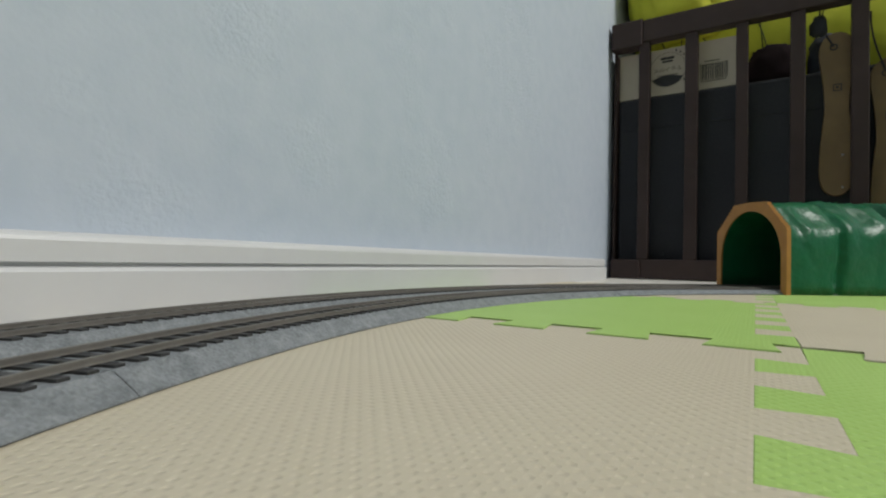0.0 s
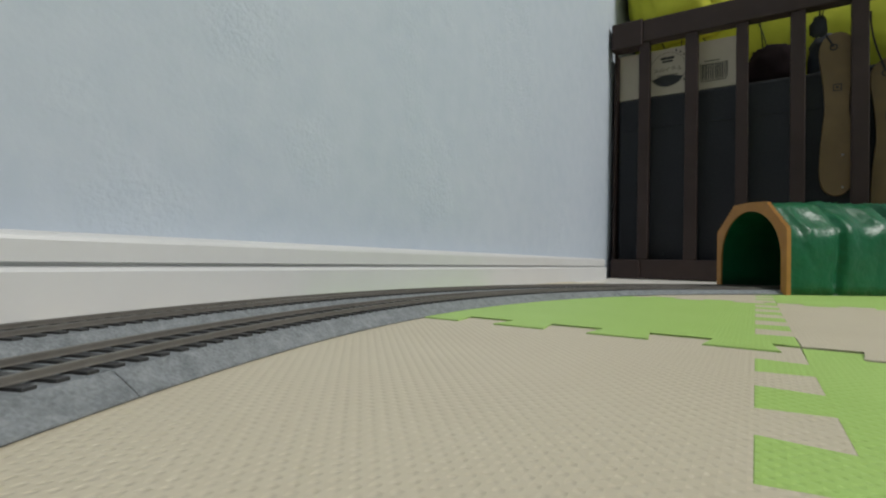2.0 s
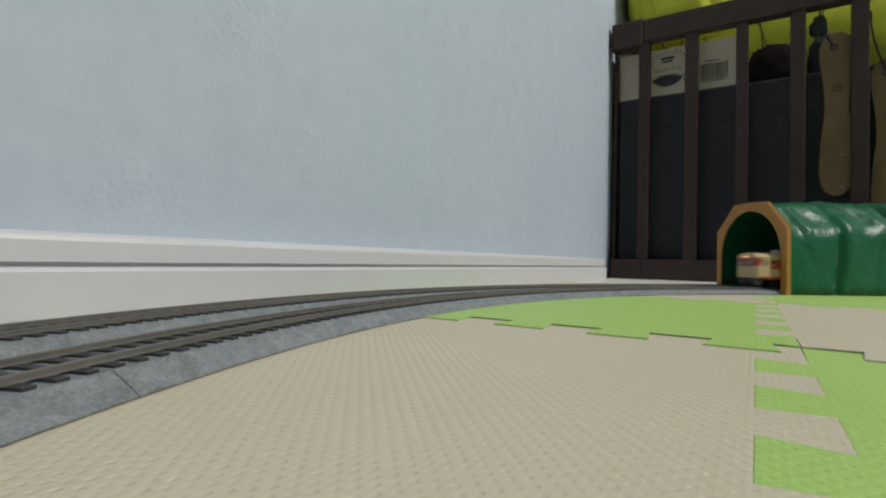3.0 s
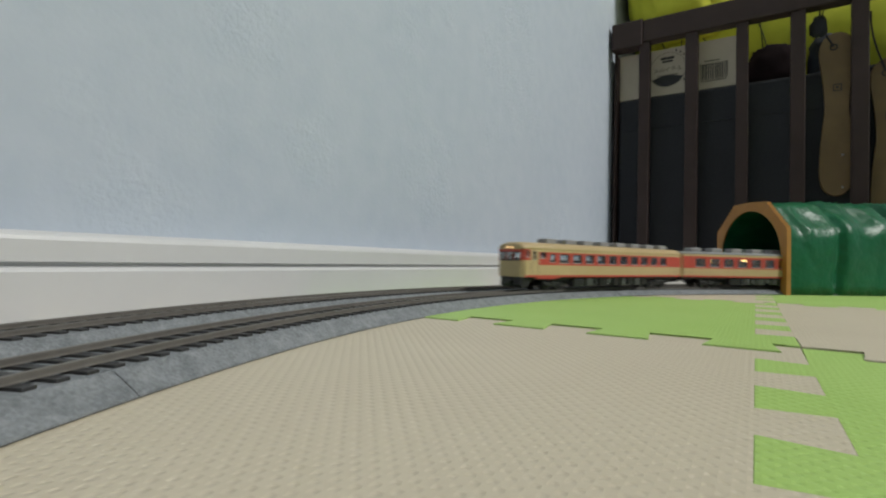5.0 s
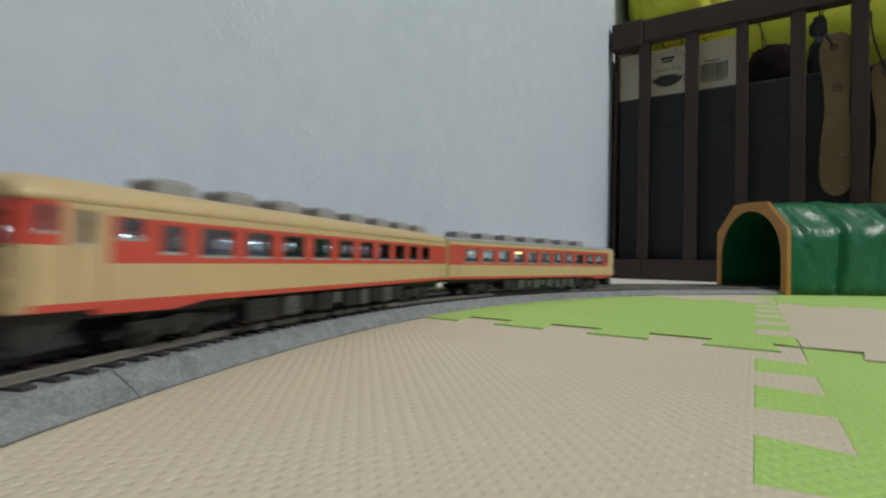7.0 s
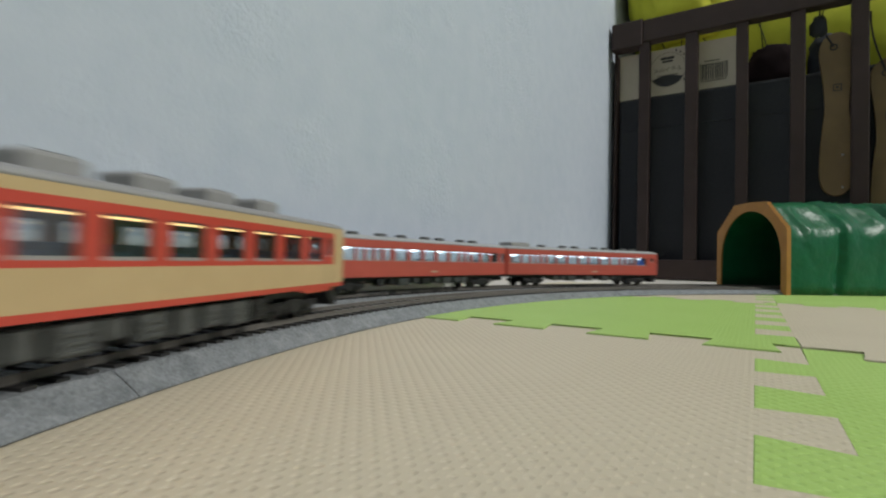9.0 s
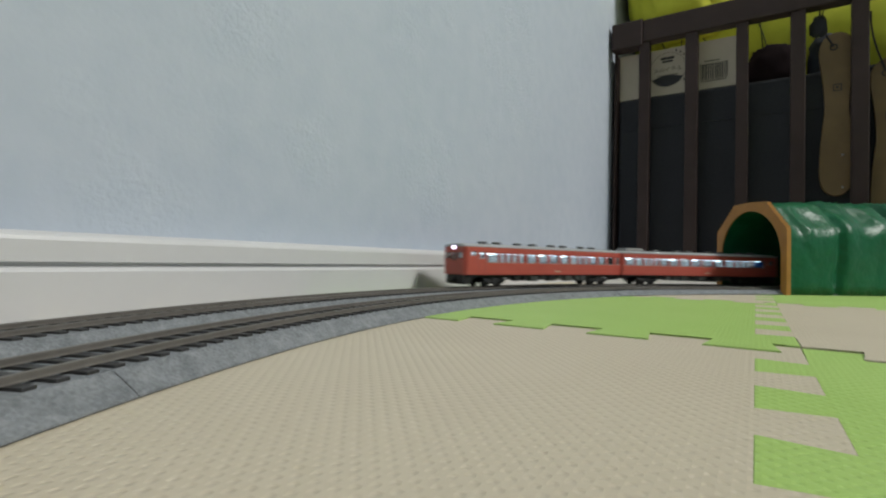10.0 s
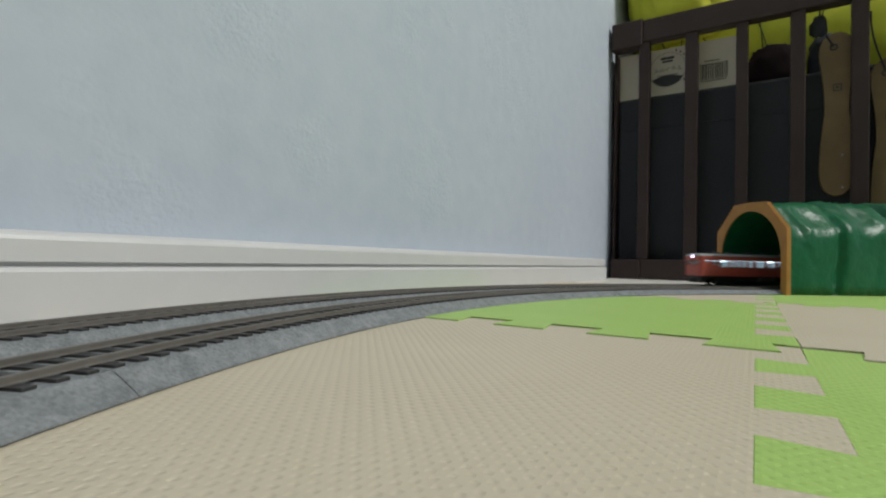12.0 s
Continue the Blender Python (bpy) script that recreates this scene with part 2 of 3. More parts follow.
def path(r, s):
    """Place and heading of the track of radius r, s metres from the tunnel's mouth towards the open curve."""
    if s >= 0:
        a = A_END + s / r
        return CENTRE + Vector((math.cos(a), math.sin(a), 0)) * r, Vector((-math.sin(a), math.cos(a), 0))
    d = Vector((-math.sin(A_END), math.cos(A_END), 0))
    if s > -STRAIGHT:
        return CENTRE + Vector((math.cos(A_END), math.sin(A_END), 0)) * r + d * s, d
    a = A_END + (s + STRAIGHT) / r
    return CENTRE - d * STRAIGHT + Vector((math.cos(a), math.sin(a), 0)) * r, Vector((-math.sin(a), math.cos(a), 0))


def at_angle(r, degrees):
    return (math.radians(degrees) - A_END) * r


def profile_along(bm, r, s0, s1, prof, step=0.004):
    n = max(2, int((s1 - s0) / step))
    rings = []
    for k in range(n + 1):
        p, d = path(r, s0 + (s1 - s0) * k / n)
        out = Vector((d.y, -d.x, 0))
        rings.append([p + out * u + Vector((0, 0, z)) for u, z in prof])
    return swept(bm, rings)


def build_track():
    bed = [(-12.75, 0.02), (-12.8, 0.20), (-13.1, 0.26), (-13.0, 0.55), (-8.9, 3.5), (8.9, 3.5), (13.0, 0.55), (13.1, 0.26), (12.8, 0.20), (12.75, 0.02)]
    bed = [(u * MM, z * MM) for u, z in bed]
    # the far sections bridge the edge of a lower mat and stand clear of it
    lifted = [(-12.3, 0.3), (-12.5, 0.72), (-13.1, 0.78), (-13.0, 0.95), (-8.9, 3.5), (8.9, 3.5), (13.0, 0.95), (13.1, 0.78), (12.5, 0.72), (12.3, 0.3)]
    lifted = [(u * MM, z * MM) for u, z in lifted]
    sl = bmesh.new()
    box(sl, -0.95 * MM, 0.95 * MM, -8.0 * MM, 8.0 * MM, 3.2 * MM, 3.95 * MM, bevel=0.00012)
    sleeper_mesh = bpy.data.meshes.new("sleeper")
    sl.to_mesh(sleeper_mesh)
    sl.free()
    sleeper_mesh.materials.append(SLEEPER)
    for r in (R_IN, R_OUT):
        cuts = [-STRAIGHT - r * math.radians(90), -STRAIGHT - r * math.radians(45), -STRAIGHT, 0.0] + [at_angle(r, a) for a in (67.6, 112.6, 157.6, 202.6, 247.6)]
        for s0, s1 in zip(cuts, cuts[1:]):
            sec = thing("track_section", "curved model railway track on moulded grey ballast" if s0 >= 0 or s1 <= -STRAIGHT else "straight model railway track on moulded grey ballast",
                        "railway track", group="model railway track sections")
            part("roadbed", profile_along(bmesh.new(), r, s0 + 0.0001, s1 - 0.0001, lifted if 0 <= s0 < at_angle(r, 60) else bed), BALLAST, sec, "speckled grey ballast")
            for side in (-1, 1):
                u = side * 4.8 * MM
                rail = [(u + a * MM, z * MM) for a, z in ((-0.62, 3.95), (-0.62, 4.03), (-0.38, 4.14), (-0.38, 4.5), (-0.42, 4.6), (-0.42, 4.95), (-0.36, 5.0), (0.36, 5.0), (0.42, 4.95), (0.42, 4.6), (0.38, 4.5), (0.38, 4.14), (0.62, 4.03), (0.62, 3.95))]
                part("rail", profile_along(bmesh.new(), r, s0, s1, rail), RAIL, sec, "brownish metal rail")
            n = round((s1 - s0) / (4.37 * MM))
            for k in range(n):
                p, d = path(r, s0 + (k + 0.5) * (s1 - s0) / n)
                ob = new("sleeper", sleeper_mesh)
                ob.parent = sec
                ob.matrix_basis = Matrix.Translation(p) @ Matrix.Rotation(math.atan2(d.y, d.x), 4, "Z")


build_track()


# ---- the tunnel ----
def build_tunnel():
    p, d = path((R_IN + R_OUT) / 2, 0.0)
    out = Vector((d.y, -d.x, 0))
    # its own axes: x along the tunnel away from the mouth, y across, z up
    m = Matrix.Translation(p + d * 0.0104 + out * 0.002) @ Matrix.Rotation(math.atan2(-d.y, -d.x), 4, "Z")
    tun = thing("toy_tunnel", "green moulded plastic toy tunnel with an orange brick portal", "toy tunnel", m)
    W, FOOT, TOP, FLAT = 33.6 * MM, 46.5 * MM, 69.5 * MM, 13 * MM

    def hill(w, foot, top, flat, n=6):
        """Across the hill from one foot to the other: upright sides, slanting shoulders, a gently domed top."""
        side = [(-w, foot * k / n) for k in range(n + 1)]
        slope = [(-w + (w - flat) * k / n, foot + (top - 3 * MM - foot) * (k / n) ** 0.92) for k in range(1, n + 1)]
        crown = [(-flat + flat * k / 4, top - 3 * MM + 3 * MM * math.sin(math.pi / 2 * k / 4)) for k in range(1, 5)]
        half = side + slope + crown
        return half + [(-y, z) for y, z in reversed(half[:-1])]

    def arch(w, foot, top, n=24):
        pts = [(-w, 0.0), (-w, foot * 0.5)]
        for k in range(n + 1):
            a = math.pi * k / n
            pts.append((-w * math.cos(a), foot + (top - foot) * math.sin(a)))
        return pts + [(w, foot * 0.5), (w, 0.0)]
    bm = bmesh.new()
    outer, inner = hill(W - 1.6 * MM, FOOT, TOP - 1.4 * MM, FLAT), arch(W - 4.0 * MM, 27 * MM, 62.0 * MM)
    folds = (0.047, 0.098, 0.151, 0.205)
    rings = []
    for k in range(121):
        x = 0.0024 + k * 0.002
        ring = []
        for y, z in outer:
            nrm = Vector((0, y / W, max(0.0, z - 38 * MM) / (30 * MM)))
            nrm.normalize()
            v = Vector((x, y, z))
            f = noise.noise(v * 42) * 1.7 * MM + noise.noise(v * 95 + Vector((5, 0, 0))) * 0.9 * MM
            slant = x + (z - 30 * MM) * -0.10 + noise.noise(Vector((z * 60, y * 60, 8))) * 2 * MM
            f += sum(-2.6 * MM * math.exp(-((slant - c) / 0.0022) ** 2) + 1.1 * MM * math.exp(-((slant - c - 0.006) / 0.005) ** 2) for c in folds)
            if z > FOOT * 0.95:
                f += (0.5 - abs(noise.noise(Vector((x * 70 + y * 30, z * 20 + y * 18, 2))))) * 5.6 * MM - 2.6 * MM
            f *= min(1.0, 0.15 + z / (9 * MM)) * min(1.0, k / 3)
            w = v + nrm * f
            w.z *= 1 + 0.55 * x
            ring.append(w)
        for y, z in reversed(inner):
            ring.append(Vector((x, y, z)))
        rings.append(ring)
    swept(bm, rings)
    part("vault", bm, GREEN_PLASTIC, tun, "glossy green wrinkled hill-shaped vault", smooth=True)
    # portal: a thin front plate round the arch, with a stepped brick rim that wraps back over the hill
    w, steps = W + 0.6 * MM, 9
    edge = [(-w, 0.0), (-w, 46.4 * MM)]
    for k in range(steps):
        y = -w + (w - 15.8 * MM) * (k + 0.35) / steps
        edge += [(y, 46.7 * MM + 20.2 * MM * k / steps), (y, 46.7 * MM + 20.2 * MM * (k + 1) / steps)]
    edge += [(-14.6 * MM, 67.6 * MM), (0, 68.4 * MM)]
    edge = edge + [(-y, z) for y, z in reversed(edge[:-1])]
    hole = arch(W - 4.3 * MM, 27 * MM, 61.6 * MM)
    bm = bmesh.new()
    extruded(bm, [(0.0010, y, z) for y, z in edge] + [(0.0010, y, z) for y, z in reversed(hole)], (0.0012, 0, 0))
    portal = part("portal", bm, ORANGE_PLASTIC, tun, "orange-brown brick-stepped arch")
    inset = [(y * (1 - 1.5 * MM / w), max(0.0, z - 1.5 * MM) if z > 0.04 else z) for y, z in edge]
    bm = bmesh.new()
    extruded(bm, [(0.0022, y, z) for y, z in edge] + [(0.0022, y, z) for y, z in reversed(inset)], (0.0022, 0, 0))
    part("brick_rim", bm, ORANGE_PLASTIC, portal)


build_tunnel()


# ---- the slatted cot side and what is kept behind it ----
def build_cot():
    cot = thing("wooden_cot", "dark brown wooden slatted cot side standing against the wall", "cot")
    x0, x1 = CRIB_X, CRIB_X + 0.014
    part("bottom_rail", boxed(x0 - 0.002, x1 + 0.002, -0.25, 0.1405, 0.0008, 0.026, bevel=0.001), DARK_WOOD, cot)
    part("corner_foot", boxed(x0 - 0.004, x1 + 0.004, 0.141, WALL_Y - 0.007, 0.0, 0.0255, bevel=0.001), DARK_WOOD, cot)
    part("top_rail", boxed(x0 - 0.002, x1 + 0.002, -0.25, 0.1405, 0.3165, 0.346, bevel=0.0015), DARK_WOOD, cot)
    part("corner_block", boxed(x0 - 0.004, x1 + 0.004, 0.141, WALL_Y - 0.004, 0.312, 0.3475, bevel=0.0015), DARK_WOOD, cot)
    part("post", boxed(x0 + 0.012, x1 + 0.040, 0.1768, WALL_Y - 0.0045, 0.026, 0.3115, bevel=0.0012), DARK_WOOD, cot)
    for a, b in ((132, 145.5), (74.5, 89.3), (20, 33), (-36, -21.5), (-92, -77), (-148, -134), (-204, -190)):
        part("slat", boxed(x0, x1 - 0.002, a * MM, b * MM, 0.0262, 0.3163, bevel=0.001), DARK_WOOD, cot)
    part("far_rail", boxed(x0 + 0.30, x0 + 0.32, -0.25, WALL_Y - 0.02, 0.3, 0.345, bevel=0.0015), DARK_WOOD, cot)


def build_storage():
    x = CRIB_X + 0.022
    bm = boxed(x, x + 0.26, -0.24, 0.1762, 0.0004, 0.2485, bevel=0.004)
    bin_ = thing("storage_box", "black fabric storage box behind the cot slats", "storage box")
    part("body", bm, BLACK_BOARD, bin_)
    part("seam_band", boxed(x - 0.0012, x + 0.0002, -0.235, 0.163, 0.205, 0.209), BLACK_BOARD, bin_)
    # the carton on top of it
    x = CRIB_X + 0.0245
    carton = thing("carton", "small cream cardboard carton with a round label and a barcode", "box")
    part("body", boxed(x, x + 0.06, 0.0335, 0.1758, 0.2487, 0.3115, bevel=0.0006), CARD, carton)
    f = x - 0.0003
    cy, cz = 0.1138, 0.2825
    ring = bmesh.new()
    n = 40
    for k in range(n):
        a0, a1 = 2 * math.pi * k / n, 2 * math.pi * (k + 1) / n
        ring.faces.new([ring.verts.new((f, cy + r * math.cos(a), cz + r * 1.03 * math.sin(a))) for r, a in ((0.0228, a0), (0.0228, a1), (0.0224, a1), (0.0224, a0))])
    part("label_ring", ring, INK, carton, "thin dark printed ring")
    lens = bmesh.new()
    pts = [(f, cy + 0.0222 * math.cos(a), cz + 0.0225 * math.sin(a)) for a in [math.pi * (1.17 + 0.66 * k / 20) for k in range(21)]]
    back = [(f, pts[-1][1] + (pts[0][1] - pts[-1][1]) * k / 10, pts[0][2] + 0.004 * math.sin(math.pi * k / 10)) for k in range(1, 10)]
    lens.faces.new([lens.verts.new(q) for q in pts + back])
    part("label_patch", lens, INK, carton, "dark printed lens shape")
    for z, w, h in ((0.2965, 0.017, 0.0034), (0.2925, 0.013, 0.0026), (0.2745, 0.026, 0.0010)):
        part("print_bar", boxed(f - 0.0001, f, cy - w / 2, cy + w / 2, z, z + h), INK, carton)
    marks = bmesh.new()
    for k in range(9):
        a = math.radians(-38 + 13 * k)
        c = Vector((f - 0.0001, cy - 0.0262 * math.cos(a), cz + 0.0268 * math.sin(a)))
        box(marks, f - 0.0001, f, c.y - 0.0010, c.y + 0.0010, c.z - 0.0013, c.z + 0.0013)
    part("ring_print", marks, INK, carton, "small printed marks round the label")
    words = bpy.data.curves.new("words", "FONT")
    words.body, words.size, words.align_x = "スパイラル", 0.0072, "CENTER"
    tmp = bpy.data.objects.new("words", words)
    scene.collection.objects.link(tmp)
    me = bpy.data.meshes.new_from_object(tmp.evaluated_get(bpy.context.evaluated_depsgraph_get()))
    bpy.data.objects.remove(tmp)
    me.materials.append(INK)
    ob = new("printed_words", me)
    ob.parent = carton
    ob.matrix_basis = Matrix.Translation((f - 0.0001, cy, 0.2800)) @ Euler((math.pi / 2, 0, -math.pi / 2)).to_matrix().to_4x4()
    rng = random.Random(4)
    bars = bmesh.new()
    y = 0.0745
    while y > 0.0432:
        w = rng.choice((0.0005, 0.0005, 0.0009, 0.0014))
        box(bars, f - 0.0001, f, y - w, y, 0.2605, 0.2812)
        y -= w + rng.choice((0.0005, 0.0006, 0.0010))
    part("barcode", bars, INK, carton, "black printed barcode")
    digits = bmesh.new()
    for k in range(12):
        box(digits, f - 0.0001, f, 0.0735 - k * 0.0025 - 0.0014, 0.0735 - k * 0.0025, 0.2575, 0.2594)
    part("number_bars", digits, INK, carton)
    part("small_print", boxed(f - 0.0001, f, 0.052, 0.070, 0.2838, 0.2850), INK, carton)


def blob(bm, c, r, seed, rough=0.12, freq=3.0, segs=40, rings=26, flat=None):
    bmesh.ops.create_uvsphere(bm, u_segments=segs, v_segments=rings, radius=1.0)
    for v in bm.verts:
        d = v.co.normalized()
        k = 1 + rough * noise.noise(d * freq + Vector((seed, 0, 0))) + rough * 0.5 * noise.noise(d * freq * 2.7 + Vector((0, seed, 0)))
        k -= rough * 0.8 * abs(noise.noise(Vector((d.y * freq * 1.5, d.z * freq * 0.5, seed + 3))))
        q = Vector((math.copysign(abs(d.x) ** 0.75, d.x) * r[0], math.copysign(abs(d.y) ** 0.75, d.y) * r[1], math.copysign(abs(d.z) ** 0.75, d.z) * r[2])) * k + Vector(c)
        if flat is not None:
            q.z = max(q.z, flat)
        q.y = min(q.y, WALL_Y - 0.005)
        v.co = q
    return bm


def build_bag():
    bag = thing("cloth_bag", "bright yellow-green cloth bag stuffed full on the storage box", "bag")
    x = CRIB_X + 0.185
    part("body", blob(bmesh.new(), (x, -0.06, 0.41), (0.10, 0.262, 0.172), 2.0, 0.10, 2.5, 64, 40, 0.249), YELLOW_CLOTH, bag, smooth=True)
    part("upper_fold", blob(bmesh.new(), (CRIB_X + 0.112, 0.105, 0.470), (0.088, 0.082, 0.135), 6.0, 0.10, 2.5, 64, 40), YELLOW_CLOTH, bag, smooth=True)
    for y, lean, z in ((0.118, 0.010, 0.302), (0.110, -0.004, 0.302), (0.005, 0.003, 0.30), (-0.002, 0.009, 0.30), (-0.052, -0.006, 0.31), (0.07, 0.02, 0.33)):
        bm = bmesh.new()
        rod(bm, (CRIB_X + 0.094, y, z), (CRIB_X + 0.088, y + lean, z + 0.035), 0.0008, 0.0008, 6)
        rod(bm, (CRIB_X + 0.088, y + lean, z + 0.035), (CRIB_X + 0.084, y + lean * 2.6, z + 0.075), 0.0008, 0.0006, 6)
        part("drawstring", bm, CORD_GREEN, bag)


def build_paddle(centre_y, base_z, sx, label, knotted=True):
    pad = thing("wooden_paddle", label, "wooden paddle", group="wooden paddles on cords")
    # half widths from the rounded foot up: broad blade, waist, broad head
    rows = [(0, 0.0), (1.5, 6.0), (5, 10), (10, 13.2), (20, 15.4), (32, 15.8), (48, 15.1), (64, 14.2), (82, 12.4), (97, 10.8), (112, 11.2), (127, 12.2), (142, 14.0), (157, 16.0), (166, 16.4), (175, 15.0), (181, 11.5), (185, 6.5), (186.5, 0.0)]
    fine = []
    for (z0, w0), (z1, w1) in zip(rows, rows[1:]):
        fine += [(z0 + (z1 - z0) * k / 2, w0 + (w1 - w0) * k / 2) for k in range(2)]
    fine.append(rows[-1])
    x = CRIB_X + 0.0135
    outline = [(x, centre_y + w * sx * MM, base_z + z * MM) for z, w in fine] + [(x, centre_y - w * sx * MM, base_z + z * MM) for z, w in reversed(fine[1:-1])]
    bm = bmesh.new()
    extruded(bm, outline, (0.007, 0, 0))
    big = sorted(bm.faces, key=lambda f: -f.calc_area())[:2]
    bmesh.ops.bevel(bm, geom=list({e for f in big for e in f.edges}), offset=0.0016, segments=2, affect="EDGES", profile=0.6)
    part("body", bm, LIGHT_WOOD, pad)
    ring = bmesh.new()
    for k in range(14):
        a0, a1 = 2 * math.pi * k / 14, 2 * math.pi * (k + 1) / 14
        rod(ring, (x - 0.0004, centre_y + 0.003 + 0.0033 * math.cos(a0), base_z + 0.1695 + 0.0033 * math.sin(a0)), (x - 0.0004, centre_y + 0.003 + 0.0033 * math.cos(a1), base_z + 0.1695 + 0.0033 * math.sin(a1)), 0.0007, 0.0007, 6)
    part("eyelet", ring, INK, pad, "dark ring round the cord hole")
    sq = bmesh.new()
    for u, v, a, b in ((-4, -4, -3, 4), (3, -4, 4, 4), (-3, 3, 3, 4), (-3, -4, 3, -3), (-1, -1, 1.4, 1.4)):
        box(sq, x - 0.0004, x + 0.0002, centre_y - 0.0005 + u * MM, centre_y - 0.0005 + a * MM, base_z + 0.123 + v * MM, base_z + 0.123 + b * MM)
    part("printed_mark", sq, INK, pad, "small square printed mark")
    for z in (0.046, 0.0095):
        bm = bmesh.new()
        bmesh.ops.create_uvsphere(bm, u_segments=10, v_segments=6, radius=0.0012, matrix=Matrix.Translation((x - 0.0001, centre_y - 0.0055, base_z + z)))
        part("pin", bm, STEEL, pad, "tiny bright metal pin", smooth=True)
    bm = bmesh.new()
    pts = [(x - 0.0015, centre_y + 0.003, base_z + 0.1695)]
    top = min(0.3163, base_z + 0.24)
    for k in range(1, 9):
        pts.append((x - 0.002 + 0.002 * k / 8, centre_y + 0.003 + 0.013 * math.sin(k / 8 * 1.7), base_z + 0.1695 + (top - base_z - 0.1695) * k / 8))
    for a, b in zip(pts, pts[1:]):
        rod(bm, a, b, 0.0009, 0.0009, 8)
    part("cord", bm, INK, pad, "black hanging cord")
    if not knotted:
        return pad
    knot = blob(bmesh.new(), (x + 0.001, centre_y + 0.0165, base_z + 0.196), (0.004, 0.0085, 0.012), 5.0, 0.25, 2.5, 18, 12)
    part("knot", knot, BLACK_BOARD, pad, "thick black knotted cord end", smooth=True)
    return pad


CORD_GREEN = material("dark_green_cord", (0.06, 0.08, 0.01), 0.8)
MAROON = grained("dark_maroon_cloth", (0.012, 0.008, 0.009), (0.019, 0.012, 0.013), 200, rough=1.0, spec=0.1, big=20)
SLATE = grained("slate_blue_cloth", (0.02, 0.024, 0.032), (0.032, 0.038, 0.05), 200, rough=0.9, big=20)
build_cot()
build_storage()
build_bag()
build_paddle(-0.0652, 0.1015, 1.0, "light wooden paddle hanging on a black cord behind the slats")
build_paddle(-0.1105, 0.0640, 1.0, "light wooden paddle hanging lower on a black cord", False)
tagged(linked("rolled_cloth", blob(bmesh.new(), (CRIB_X + 0.055, -0.006, 0.268), (0.028, 0.030, 0.030), 7.0, 0.15, 2.5, 28, 18, 0.2487), MAROON, smooth=True),
       "dark maroon rolled cloth roll on the storage box", "rolled cloth")
tagged(linked("rolled_cloth", blob(bmesh.new(), (CRIB_X + 0.050, -0.060, 0.272), (0.022, 0.020, 0.026), 9.0, 0.15, 2.5, 24, 16, 0.2487), SLATE, smooth=True),
       "slate grey folded cloth roll on the storage box", "rolled cloth")


# ---- trains ----
def car_path(r, s):
    """The pose of a car whose middle is s metres along the track and which faces to greater s."""
    a, b = path(r, s - BOGIE)[0], path(r, s + BOGIE)[0]
    d = b - a
    return Matrix.Translation((a + b) / 2 + Vector((0, 0, RAIL_TOP))) @ Matrix.Rotation(math.atan2(d.y, d.x), 4, "Z")


def bogie_turn(r, s, end):
    """The pose of the bogie at that end (1 or -1) in its car's space."""
    d = path(r, s + end * BOGIE)[1]
    car = car_path(r, s)
    q = car.to_3x3().inverted() @ d
    return pose(end * BOGIE, 0, 0, 0, 0, math.degrees(math.atan2(q.y, q.x)))


BOGIE = 49 * MM
HALF_W = 9.5 * MM
CREAM_HALF, RED_HALF = 73.2 * MM, 72.0 * MM


def panel(bm, place, us, vs, openings, paint, depth, inner_mat):
    """A wall with openings: place(u, v, inset) gives points; cells of the grid us x vs are left out where an opening lies, and the reveals are closed."""
    us = sorted({round(u, 6) for u in us} | {round(u, 6) for o in openings for u in o[:2]})
    vs = sorted({round(v, 6) for v in vs} | {round(v, 6) for o in openings for v in o[2:]})
    cache = {}

    def vert(u, v, k):
        if (u, v, k) not in cache:
            cache[u, v, k] = bm.verts.new(place(u, v, depth * k))
        return cache[u, v, k]

    def hollow(a, b):
        return any(o[0] < a < o[1] and o[2] < b < o[3] for o in openings)
    grid = {}
    for i, (u0, u1) in enumerate(zip(us, us[1:])):
        for j, (v0, v1) in enumerate(zip(vs, vs[1:])):
            grid[i, j] = not hollow((u0 + u1) / 2, (v0 + v1) / 2)
    for (i, j), solid in grid.items():
        if not solid:
            continue
        u0, u1, v0, v1 = us[i], us[i + 1], vs[j], vs[j + 1]
        mat = paint((u0 + u1) / 2, (v0 + v1) / 2)
        bm.faces.new([vert(u0, v0, 0), vert(u1, v0, 0), vert(u1, v1, 0), vert(u0, v1, 0)]).material_index = mat
        bm.faces.new([vert(u0, v0, 1), vert(u0, v1, 1), vert(u1, v1, 1), vert(u1, v0, 1)]).material_index = inner_mat
        for di, dj, (a, b) in ((-1, 0, ((u0, v0), (u0, v1))), (1, 0, ((u1, v0), (u1, v1))), (0, -1, ((u0, v0), (u1, v0))), (0, 1, ((u0, v1), (u1, v1)))):
            if not grid.get((i + di, j + dj), False):
                bm.faces.new([vert(*a, 0), vert(*b, 0), vert(*b, 1), vert(*a, 1)]).material_index = mat
    return bm


def mm(*values):
    return [v * MM for v in values]


